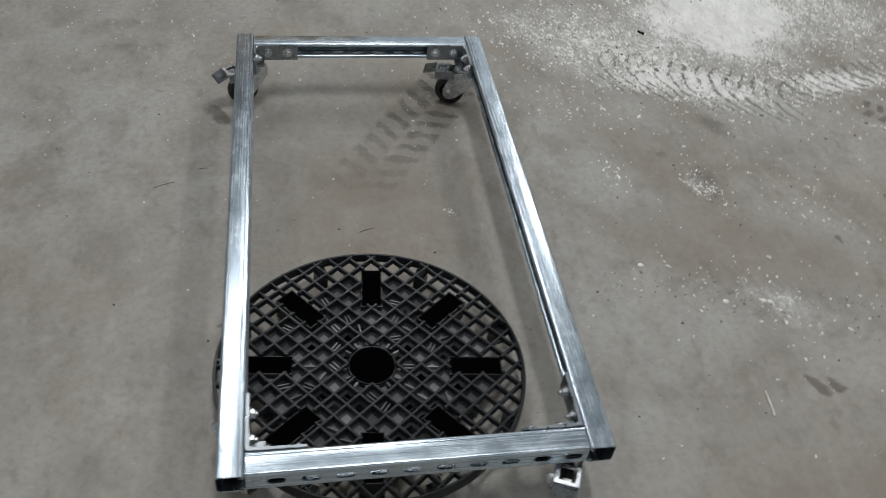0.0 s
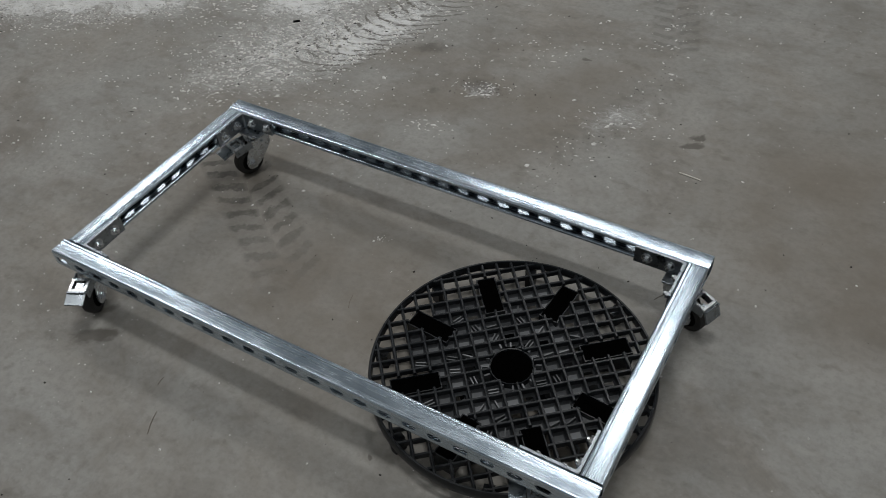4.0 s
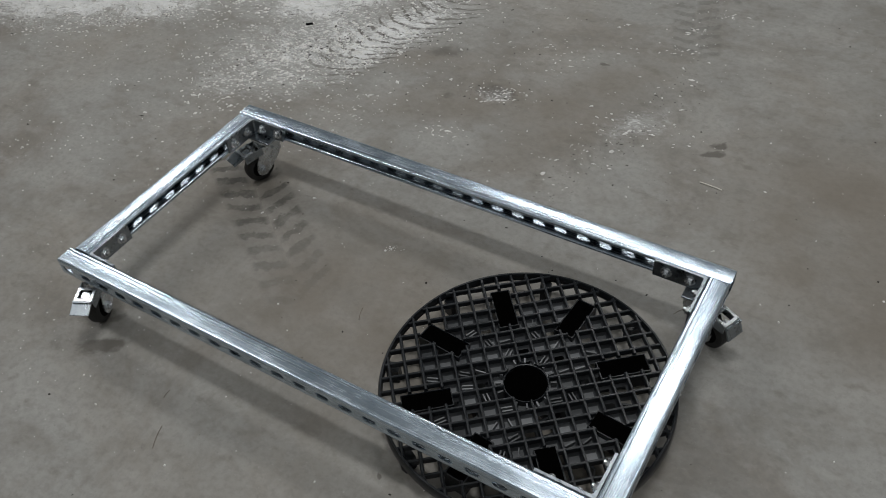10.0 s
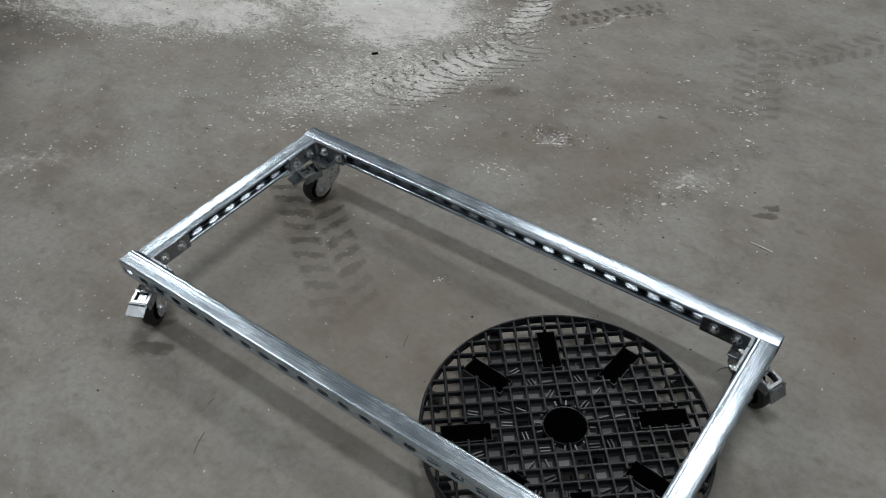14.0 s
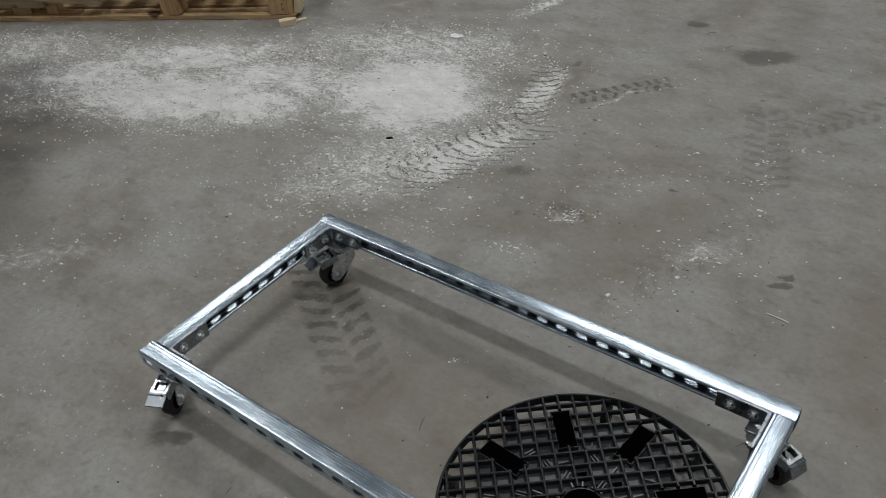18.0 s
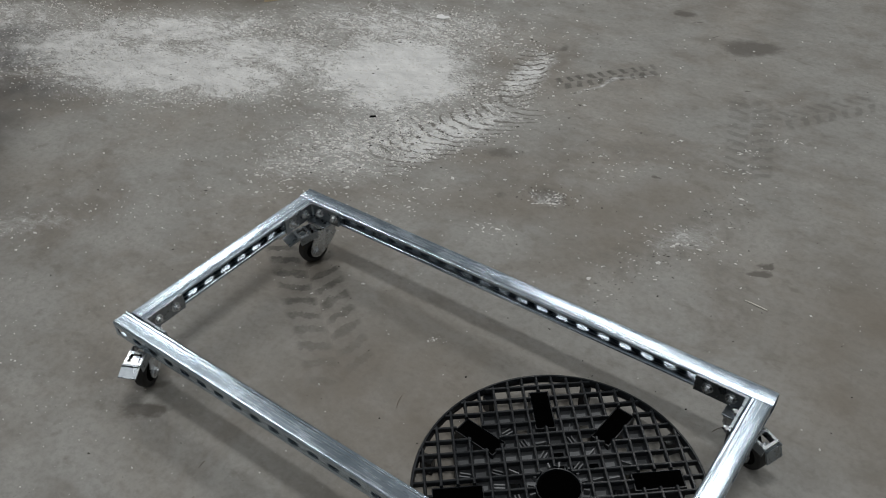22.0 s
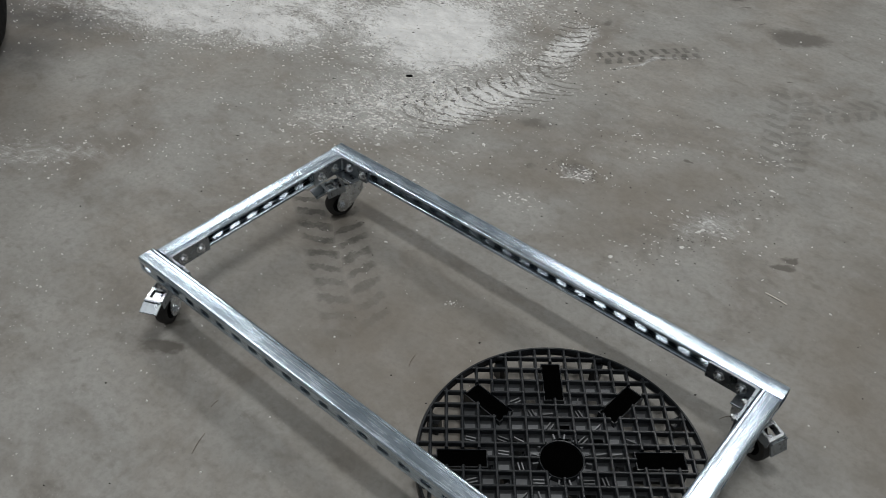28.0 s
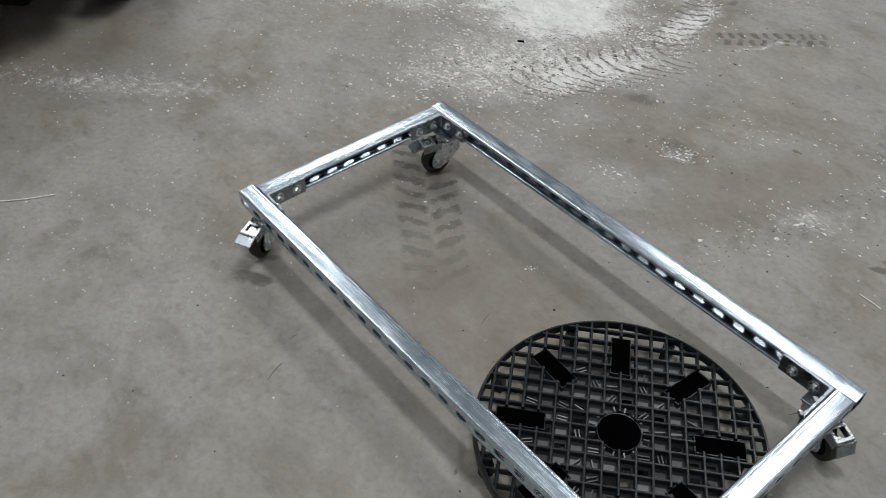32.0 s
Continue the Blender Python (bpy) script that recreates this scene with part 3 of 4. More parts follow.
def slot_outline(cx, cz, n=6):
    r, h = SLOT_H / 2, (SLOT_L - SLOT_H) / 2
    pts = []
    for side, a0 in ((1, -90), (-1, 90)):
        for k in range(n + 1):
            a = radians(a0 + 180 * k / n)
            pts.append((cx + side * h + r * math.cos(a), cz + r * math.sin(a)))
    return pts


def channel(length, first):
    """Slotted strut channel along x: web at y = 0, open towards +y, z from 0 to S."""
    bm = bmesh.new()
    r = 0.0046
    # bent flange with its turned-in lip, as outer and inner lines
    def arc(cy, cz, rad, a0, a1, n=4):
        return [(cy + rad * math.cos(radians(a0 + (a1 - a0) * k / n)), cz + rad * math.sin(radians(a0 + (a1 - a0) * k / n))) for k in range(n + 1)]
    lip, ret = 0.0095, 0.0070
    outer = arc(r, S - r, r, 180, 90) + arc(S - r, S - r, r, 90, 0) + arc(S - r, S - lip + r, r, 0, -90) + [(S - ret, S - lip)]
    q = r - TH
    inner = arc(r, S - r, q, 180, 90) + arc(S - r, S - r, q, 90, 0) + arc(S - r, S - lip + r, q, 0, -90) + [(S - ret, S - lip + TH)]
    for flip in (False, True):
        rows = []
        for line in (outer, inner):
            rows.append([[bm.verts.new((x, y, S - z if flip else z)) for y, z in line] for x in (0.0, length)])
        (oa, ob_), (ia, ib) = rows
        n = len(outer)
        for i in range(n - 1):
            bm.faces.new((oa[i], oa[i + 1], ob_[i + 1], ob_[i]))
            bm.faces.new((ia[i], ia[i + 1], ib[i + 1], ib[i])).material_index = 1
            bm.faces.new((oa[i], oa[i + 1], ia[i + 1], ia[i]))
            bm.faces.new((ob_[i], ob_[i + 1], ib[i + 1], ib[i]))
        bm.faces.new((oa[-1], ob_[-1], ib[-1], ia[-1]))
    # web, cell by cell
    z0, z1, zc = r, S - r, S / 2
    cuts, x = [0.0], first - PITCH / 2
    while x < length - 1e-4:
        if x > 1e-4:
            cuts.append(x)
        x += PITCH
    cuts.append(length)
    for a, b in zip(cuts, cuts[1:]):
        k = round(((a + b) / 2 - first) / PITCH)
        c = first + k * PITCH
        whole = c - SLOT_L / 2 > a + 0.001 and c + SLOT_L / 2 < b - 0.001
        if not whole:
            for y in (0.0, TH):
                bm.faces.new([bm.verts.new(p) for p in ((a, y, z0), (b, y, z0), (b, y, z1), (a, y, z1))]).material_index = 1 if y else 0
            continue
        pts = slot_outline(c, zc)
        n = len(pts)
        loops = []
        for y in (0.0, TH):
            hole = [bm.verts.new((px, y, pz)) for px, pz in pts]
            rim = []
            for px, pz in pts:
                dx, dz = px - c, pz - zc
                t = min(((b - c) if dx > 0 else (c - a)) / max(abs(dx), 1e-9), (z1 - zc) / max(abs(dz), 1e-9))
                rim.append(bm.verts.new((c + dx * t, y, zc + dz * t)))
            for i in range(n):
                j = (i + 1) % n
                bm.faces.new((hole[i], hole[j], rim[j], rim[i])).material_index = 1 if y else 0
            # corners that the rays leave open
            for sx in (0, 1):
                for sz in (0, 1):
                    px, pz = (a, b)[sx], (z0, z1)[sz]
                    near = [v for v in rim if (v.co.x - c) * (px - c) > 0 and (v.co.z - zc) * (pz - zc) > 0]
                    onx = [v for v in near if abs(v.co.x - px) < 1e-6]
                    onz = [v for v in near if abs(v.co.z - pz) < 1e-6]
                    if onx and onz:
                        vx = max(onx, key=lambda v: abs(v.co.z - zc))
                        vz = max(onz, key=lambda v: abs(v.co.x - c))
                        if vx is not vz:
                            bm.faces.new((vx, bm.verts.new((px, y, pz)), vz))
            loops.append(hole)
        for i in range(n):
            j = (i + 1) % n
            bm.faces.new((loops[0][i], loops[0][j], loops[1][j], loops[1][i]))
    bmesh.ops.remove_doubles(bm, verts=bm.verts[:], dist=1e-5)
    return bm


dolly = thing("wheeled_frame", "rectangular galvanised slotted-channel frame on four braked swivel casters", "dolly")
G = 0.0014
RAILS = [
    # length, first slot, pose
    (L + 0.007, 0.0244, pose(-0.007, 0, TOP - S)),
    (L, L - 0.039 - 22 * PITCH - PITCH + 0.0508, pose(L, W, TOP - S, 0, 0, 180)),
    (W - 2 * S - 2 * G, W - S - G - 0.0456 - 10 * PITCH, pose(0, W - S - G, TOP - S, 0, 0, -90)),
    (W - 2 * S - 2 * G, 0.087 - S - G, pose(L, S + G, TOP - S, 0, 0, 90)),
]
for length, first, m in RAILS:
    first = first % PITCH
    rail = part("channel_rail", channel(length, first), GALV, dolly, smooth=True)
    rail.data.materials.append(GALV_SHADED)
    rail.matrix_basis = m


def hex_bolt(parent, m):
    bm = bmesh.new()
    lathe(bm, [(0.0115, 0.0), (0.0115, 0.002), (0.0105, 0.0026)], 20)
    bolt = part("washer", bm, ZINC, parent, smooth=True)
    bolt.matrix_basis = m
    bm = bmesh.new()
    lathe(bm, [(0.0085, 0.0022), (0.0085, 0.0072), (0.0074, 0.0086)], 6)
    lathe(bm, [(0.0046, 0.0075), (0.0046, 0.0125), (0.0038, 0.0132)], 12)
    b = part("bolt", bm, ZINC, parent)
    b.matrix_basis = m


def corner_bracket(corner, sx, sy, ax, ay):
    """Angle plate in an inner corner; arms of ax along x and ay along y."""
    cx, cy = corner
    t, z0, z1 = 0.0055, TOP - S + 0.0005, TOP - 0.0005
    bm = bmesh.new()
    rr = 0.006
    pts = [(ax, 0.0), (rr, 0.0)] + [(rr - rr * math.sin(a), rr - rr * math.cos(a)) for a in (0.5, 1.0)] + [(0.0, rr), (0.0, ay), (t, ay), (t, rr + 0.003), (rr + 0.003, t), (ax, t)]
    prism(bm, [(cx + sx * (x + 0.0003), cy + sy * (y + 0.0003)) for x, y in pts], z0, z1)
    bmesh.ops.bevel(bm, geom=[e for e in bm.edges if abs(e.verts[0].co.z - e.verts[1].co.z) < 1e-6], offset=0.0007, segments=2, affect="EDGES")
    br = part("corner_bracket", bm, DARKZINC, dolly, "zinc-plated right-angle bracket with hex bolts", smooth=False)
    zc = TOP - S / 2
    for d in (0.032, 0.032 + 0.0476):
        if d < ax - 0.008:
            hex_bolt(br, Matrix.Translation((cx + sx * d, cy + sy * t, zc)) @ Matrix.Rotation(radians(-90 * sy), 4, "X"))
        if d < ay - 0.008:
            hex_bolt(br, Matrix.Translation((cx + sx * t, cy + sy * d, zc)) @ Matrix.Rotation(radians(90 * sx), 4, "Y"))
    return br


corner_bracket((S, S), 1, 1, 0.072, 0.104)
corner_bracket((S, W - S), 1, -1, 0.092, 0.100)
corner_bracket((L - S, W - S), -1, -1, 0.106, 0.100)
corner_bracket((L - S, S), -1, 1, 0.106, 0.092)


def caster(x, y, heading, press=3.0):
    """Swivel caster with a total-lock pedal; the wheel trails towards the heading."""
    m = pose(x, y, 0, 0, 0, heading)
    HT = TOP - S
    bm = bmesh.new()
    box(bm, -0.034, -0.026, HT - 0.0045, 0.034, 0.026, HT - 0.0005, 0.0008)
    body = part("caster", bm, DARKZINC, dolly, "zinc-plated braked swivel caster with black rubber wheel")
    body.matrix_basis = pose(x, y, 0)
    inv = pose(0, 0, 0, 0, 0, heading)

    def sub(name, b, mat, label="", smooth=True):
        o = part(name, b, mat, body, label, smooth)
        o.matrix_basis = inv
        return o
    for sx in (-0.026, 0.026):
        for sy in (-0.018, 0.018):
            b = bmesh.new()
            lathe(b, [(0.0072, HT - 0.0045), (0.0072, HT - 0.0095), (0.006, HT - 0.0105)], 6, Matrix.Translation((sx, sy, 0)))
            o = part("plate_bolt", b, ZINC, body)
    b = bmesh.new()
    lathe(b, [(0.012, HT - 0.0045), (0.024, HT - 0.0055), (0.0265, HT - 0.009), (0.0265, HT - 0.013), (0.023, HT - 0.017), (0.012, HT - 0.019)], 28)
    sub("swivel_race", b, ZINC)
    # fork: crown and two swept legs
    b = bmesh.new()
    prism(b, [(-0.022, -0.019), (0.020, -0.019), (0.028, -0.012), (0.028, 0.012), (0.020, 0.019), (-0.022, 0.019), (-0.028, 0.010), (-0.028, -0.010)], HT - 0.0225, HT - 0.0185)
    leg = [(-0.027, HT - 0.019), (0.026, HT - 0.019), (0.042, 0.066), (0.050, 0.044), (0.048, 0.028), (0.040, 0.020), (0.027, 0.019), (0.010, 0.031), (-0.014, 0.056), (-0.027, 0.074)]
    for s in (-1, 1):
        a0, a1 = (0.0165, 0.0192) if s > 0 else (-0.0192, -0.0165)
        prism(b, leg, a0, a1, Matrix(((1, 0, 0, 0), (0, 0, 1, 0), (0, 1, 0, 0), (0, 0, 0, 1))))
    sub("fork", b, ZINC, smooth=False)
    WX, R = 0.034, 0.038
    turn = Matrix.Translation((WX, 0, R)) @ Matrix.Rotation(radians(90), 4, "X")
    b = bmesh.new()
    lathe(b, [(0.024, -0.0125), (0.033, -0.0125), (0.0365, -0.0105), (0.038, -0.006), (0.038, 0.006), (0.0365, 0.0105), (0.033, 0.0125), (0.024, 0.0125)], 40, turn, close=False)
    sub("tyre", b, RUBBER, "black rubber tread")
    b = bmesh.new()
    lathe(b, [(0.0242, -0.011), (0.017, -0.0085), (0.010, -0.014), (0.010, 0.014), (0.017, 0.0085), (0.0242, 0.011)], 32, turn, close=False)
    sub("hub", b, MATT_BLACK)
    for s in (-1, 1):
        b = bmesh.new()
        lathe(b, [(0.0088, 0.0192), (0.0088, 0.0255), (0.0078, 0.0265), (0.004, 0.0265), (0.004, 0.029), (0.0, 0.0292)], 6, turn @ Matrix.Rotation(0 if s > 0 else math.pi, 4, "X"))
        sub("axle_nut", b, ZINC, smooth=False)
    # brake: box with a window over the wheel, and the tread plate
    tilt = Matrix.Translation((0.041, 0, 0.098)) @ Matrix.Rotation(radians(7), 4, "Y")
    b = bmesh.new()
    w, l, t, e = 0.0195, 0.034, 0.003, 0.006
    for x0, y0, x1, y1 in ((0, -w, l, -w + e), (0, w - e, l, w), (0, -w + e, e, w - e), (l - e, -w + e, l, w - e)):
        box(b, x0, y0, 0, x1, y1, t, 0.0, tilt)
    sub("brake_housing", b, ZINC, "plated brake housing with a square window", False)
    for s in (-1, 1):
        b = bmesh.new()
        box(b, -0.016, s * w - 0.0012, -0.020, l, s * w + 0.0012, -0.0002, 0.0, tilt)
        sub("housing_side", b, DARKZINC, smooth=False)
    b = bmesh.new()
    if press < 20:
        box(b, 0.009, -0.0095, -0.010, 0.025, 0.0095, -0.001, 0.001, tilt)
    else:   # pressed down, out of the window
        box(b, 0.016, -0.006, -0.022, 0.026, 0.0095, -0.012, 0.001, tilt)
    sub("brake_block", b, ZINC, smooth=False)
    tilt2 = tilt @ Matrix.Translation((l + 0.001, 0, 0.0)) @ Matrix.Rotation(radians(press), 4, "Y")
    b = bmesh.new()
    box(b, 0, -w - 0.001, -0.001, 0.030, w + 0.001, 0.0025, 0.0006, tilt2)
    box(b, 0.0, -w, 0.0025, 0.004, w, 0.0065, 0.0005, tilt2)
    sub("pedal", b, DARKZINC, "flat plated foot pedal", False)
    b = bmesh.new()
    lathe(b, [(0.0045, -0.026), (0.0045, 0.026)], 10, Matrix.Translation((-0.004, 0, 0.086)) @ Matrix.Rotation(radians(90), 4, "X"))
    lathe(b, [(0.007, 0.0195), (0.007, 0.027), (0.005, 0.029)], 6, Matrix.Translation((-0.004, 0, 0.086)) @ Matrix.Rotation(radians(90), 4, "X"))
    sub("brake_pin", b, ZINC, smooth=False)


caster(0.038, 0.038, -64, 14.0)
caster(0.071, W - 0.044, -108, 8.0)
caster(L - 0.044, W - 0.048, -22, 60.0)
caster(L - 0.050, 0.044, 205)

# ---- round black plastic grate ----
GX, GY, GR, GTOP, GROT = 0.951, 0.254, 0.279, 0.056, -4.5
grate = thing("round_grate", "round black plastic lattice base with eight slots and a centre hole", "plastic grate", pose(GX, GY, 0, 0, 0, GROT))
HUB, RT = 0.0435, 0.0052


def in_slot(x, y, pad=0.0):
    for k in range(8):
        a = radians(45 * k)
        u, v = x * math.cos(a) + y * math.sin(a), -x * math.sin(a) + y * math.cos(a)
        if abs(u - 0.189) < 0.0485 + pad and abs(v) < 0.0205 + pad:
            return True
    return False


def rib_spans(off, across, radius, step=0.001):
    """Stretches of a lattice rib at that offset which are free of the hub and the slots."""
    half = math.sqrt(max(radius * radius - off * off, 0))
    spans, start, s = [], None, -half
    while s <= half:
        x, y = (s, off) if not across else (off, s)
        c, sn = math.cos(radians(45)), math.sin(radians(45))
        X, Y = x * c - y * sn, x * sn + y * c
        free = math.hypot(X, Y) > HUB and not in_slot(X, Y, -0.001)
        if free and start is None:
            start = s
        if (not free or s + step > half) and start is not None:
            if s - start > 0.004:
                spans.append((start, s))
            start = None
        s += step
    return spans


GP = 0.0312
turn45 = Matrix.Rotation(radians(45), 4, "Z")
for layer, (z0, z1, th, rad, name) in enumerate(((GTOP - 0.010, GTOP, RT, GR - 0.006, "lattice_rib"),)):
    for across in (False, True):
        k = -9
        while k <= 9:
            off = k * GP
            k += 1
            if abs(off) > rad - 0.004:
                continue
            for a, b in rib_spans(off, across, rad):
                bm = bmesh.new()
                h = th / 2
                top = z1 + (0.0002 if across else 0.0)
                sec = ((-h - 0.0012, z0), (h + 0.0012, z0), (h, top - 0.0011), (h - 0.0011, top), (0.0011 - h, top), (-h, top - 0.0011))
                pts = [(u, off + v, z) for u in (a, b) for v, z in sec]
                if across:
                    pts = [(v, u, z) for u, v, z in pts]
                vs = [bm.verts.new(turn45 @ Vector(q)) for q in pts]
                for i in range(6):
                    bm.faces.new((vs[i], vs[(i + 1) % 6], vs[6 + (i + 1) % 6], vs[6 + i]))
                bm.faces.new(vs[:6])
                bm.faces.new(vs[6:])
                part(name, bm, PLASTIC, grate)
# shallow pans under most cells of the inner part
prng = random.Random(3)
pan = bpy.data.meshes.new("pan")
bm = bmesh.new()
q, d = GP * 0.5 - 0.0006, GP * 0.5 - 0.0056
top = [bm.verts.new((x * q, y * q, GTOP - 0.0125)) for x, y in ((-1, -1), (1, -1), (1, 1), (-1, 1))]
low = [bm.verts.new((x * d, y * d, GTOP - 0.0195)) for x, y in ((-1, -1), (1, -1), (1, 1), (-1, 1))]
for i in range(4):
    bm.faces.new((top[i], top[(i + 1) % 4], low[(i + 1) % 4], low[i]))
pan_open = bpy.data.meshes.new("pan_open")
bm.to_mesh(pan_open)
bm.faces.new(low)
bm.to_mesh(pan)
bm.free()
for me in (pan, pan_open):
    me.materials.append(DUSTY)
    me.materials.append(PALEPLASTIC)
pan.polygons[4].material_index = 1
for i in range(-9, 9):
    for j in range(-9, 9):
        x, y = (i + 0.5) * GP, (j + 0.5) * GP
        X, Y, _ = turn45 @ Vector((x, y, 0))
        if not HUB - 0.004 < math.hypot(x, y) < 0.206 or in_slot(X, Y, -0.004):
            continue
        o = new("pan", pan if prng.random() < 0.72 else pan_open)
        o.parent = grate
        o.matrix_basis = turn45 @ Matrix.Translation((x, y, 0)) @ Matrix.Rotation(prng.choice((0, 1, 2, 3)) * math.pi / 2, 4, "Z")
        if prng.random() < 0.46 and math.hypot(x, y) < 0.18 and not in_slot(X, Y, 0.012) and math.hypot(x, y) > HUB + 0.01:
            b = bmesh.new()
            lean = prng.choice((0.0, 0.0, 0.8, -0.8, 1.57))
            for side in (-0.0036, 0.0036) if prng.random() < 0.6 else (0.0,):
                prism(b, [(-0.0105, side - 0.0013), (0.0105, side - 0.0013), (0.0105, side + 0.0013), (-0.0105, side + 0.0013)], GTOP - 0.019, GTOP - 0.010, Matrix.Translation((X, Y, 0)) @ Matrix.Rotation(math.atan2(Y, X) + lean, 4, "Z"))
            part("cell_brace", b, PALEPLASTIC, grate)
# rim, hub and slot collars
bm = bmesh.new()
lathe(bm, [(GR - 0.0065, GTOP - 0.014), (GR - 0.0065, GTOP - 0.001), (GR - 0.0055, GTOP + 0.001), (GR - 0.002, GTOP + 0.001), (GR, GTOP - 0.002), (GR + 0.001, GTOP - 0.020), (GR, GTOP - 0.022), (GR - 0.0065, GTOP - 0.018)], 128, close=False)
bmesh.ops.remove_doubles(bm, verts=bm.verts[:], dist=1e-6)
part("rim", bm, PLASTIC, grate, smooth=True)
bm = bmesh.new()
lathe(bm, [(HUB - 0.003, 0.002), (HUB - 0.002, GTOP - 0.006), (HUB + 0.000, GTOP - 0.0055), (HUB + 0.001, 0.002)], 24, close=False)
part("hub_ring", bm, PLASTIC, grate)
# black disc stands in for the shade down the hub hole
bm = bmesh.new()
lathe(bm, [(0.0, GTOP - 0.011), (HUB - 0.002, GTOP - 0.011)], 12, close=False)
part("hub_shade_disc", bm, RECESS_SHADE, grate)
for k in range(16):
    bm = bmesh.new()
    prism(bm, [(HUB + 0.003, -0.0016), (HUB + 0.014, -0.0016), (HUB + 0.014, 0.0016), (HUB + 0.003, 0.0016)], GTOP - 0.019, GTOP - 0.005)
    o = part("hub_brace", bm, PALEPLASTIC, grate)
    o.matrix_basis = pose(0, 0, 0, 0, 0, 22.5 * k + 11.25)
for k in range(8):
    bm = bmesh.new()
    x0, x1, w, t = 0.189 - 0.0485, 0.189 + 0.0485, 0.0205, 0.0018
    for a in ((x0, -w, x1, -w + t), (x0, w - t, x1, w), (x0, -w + t, x0 + t, w - t), (x1 - t, -w + t, x1, w - t)):
        box(bm, a[0], a[1], 0.004, a[2], a[3], GTOP - 0.007)
    o = part("slot_collar", bm, PLASTIC, grate)
    o.matrix_basis = pose(0, 0, 0, 0, 0, 45 * k)
    # black plate stands in for the shade down the slot
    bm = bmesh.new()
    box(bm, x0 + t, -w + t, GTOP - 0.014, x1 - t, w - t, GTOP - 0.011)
    o = part("slot_shade_plate", bm, RECESS_SHADE, grate)
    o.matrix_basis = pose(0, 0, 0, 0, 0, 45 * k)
for k in range(16):
    bm = bmesh.new()
    a = radians(22.5 * k)
    r0, r1 = HUB, (0.205 if k % 2 else 0.139)
    prism(bm, [(r0, -0.0022), (r1, -0.0022), (r1, 0.0022), (r0, 0.0022)], 0.0, GTOP - 0.026)
    o = part("radial_web", bm, DUSTY, grate)
    o.matrix_basis = pose(0, 0, 0, 0, 0, 22.5 * k)
for k in range(8):
    bm = bmesh.new()
    prism(bm, [(GR - 0.030, -0.010), (GR - 0.006, -0.012), (GR - 0.003, 0.0), (GR - 0.006, 0.012), (GR - 0.030, 0.010)], 0.0, GTOP - 0.020)
    o = part("foot", bm, PLASTIC, grate)
    o.matrix_basis = pose(0, 0, 0, 0, 0, 45 * k + 22.5)
for r in (0.075, 0.108, 0.132):
    bm = bmesh.new()
    lathe(bm, [(r - 0.002, 0.003), (r - 0.002, GTOP - 0.026), (r + 0.002, GTOP - 0.026), (r + 0.002, 0.003)], 64, close=False)
    part("ring_web", bm, PLASTIC, grate)

# ---- wooden pallet ----
PX, PY = -1.296, 1.767
PA = math.degrees(math.atan2(-0.688, -1.252))
pallet = thing("wooden_pallet", "battered raw-wood pallet with split boards on the floor", "pallet", pose(PX, PY, 0, 0, 0, PA))
rng = random.Random(5)


def board(name, x0, y0, z0, x1, y1, z1, yaw=0.0, tilt=0.0, roll=0.0, mat=WOOD):
    bm = bmesh.new()
    lx, ly, lz = x1 - x0, y1 - y0, z1 - z0
    nx = max(2, int(lx / 0.08))
    rows = []
    for i in range(nx + 1):
        u = -lx / 2 + lx * i / nx
        j = lambda: rng.uniform(-0.0018, 0.0018)
        rows.append([bm.verts.new((u + (rng.uniform(-0.004, 0.004) if i in (0, nx) else 0), v + j(), w + j())) for v, w in ((-ly / 2, -lz / 2), (ly / 2, -lz / 2), (ly / 2, lz / 2), (-ly / 2, lz / 2))])
    for p, q in zip(rows, rows[1:]):
        for k in range(4):
            bm.faces.new((p[k], p[(k + 1) % 4], q[(k + 1) % 4], q[k]))
    bm.faces.new(rows[0])
    bm.faces.new(rows[-1])
    o = part(name, bm, mat, pallet)
    o.matrix_basis = pose((x0 + x1) / 2, (y0 + y1) / 2, (z0 + z1) / 2, roll, tilt, yaw)
    return o


def post(name, x0, y0, z0, x1, y1, z1, tilt=0.0, mat=WOOD):
    o = board(name, 0, 0, 0, z1 - z0, y1 - y0, x1 - x0, mat=mat)
    o.matrix_basis = pose((x0 + x1) / 2, (y0 + y1) / 2, (z0 + z1) / 2, 0, 90 + tilt, 0)
    return o


# x runs along the visible side, y goes back under it (negative is away from the camera)
PLEN, PDEP = 1.62, 1.0
for y in (-0.045, -0.50, -0.955):
    board("bottom_board", 0.0, y - 0.045, 0.001, PLEN, y + 0.045, 0.019)
post("block", 0.031, -0.085, 0.0195, 0.113, 0.0, 0.205)
post("block", 0.532, -0.085, 0.0195, 0.612, -0.001, 0.205, 6.0)
for y in (-0.07, -0.50, -0.955):
    for x in (0.072, 0.572, 1.30, 1.57):
        if y < -0.1 or x > 1:
            post("block", x - 0.045, y - 0.042, 0.0195, x + 0.045, y + 0.042, 0.205)
post("block", 1.125, -0.085, 0.0195, 1.18, -0.03, 0.084)
post("corner_slat", 0.005, -0.075, 0.0195, 0.028, -0.008, 0.205, -3.0)
post("corner_slat", -0.030, -0.09, 0.0195, -0.004, -0.02, 0.205, -7.0, PALEWOOD)
for x0, x1 in ((0.115, 0.528), (0.618, 1.28)):
    board("front_rail", x0, -0.036, 0.090, x1, -0.012, 0.156, mat=PALEWOOD)
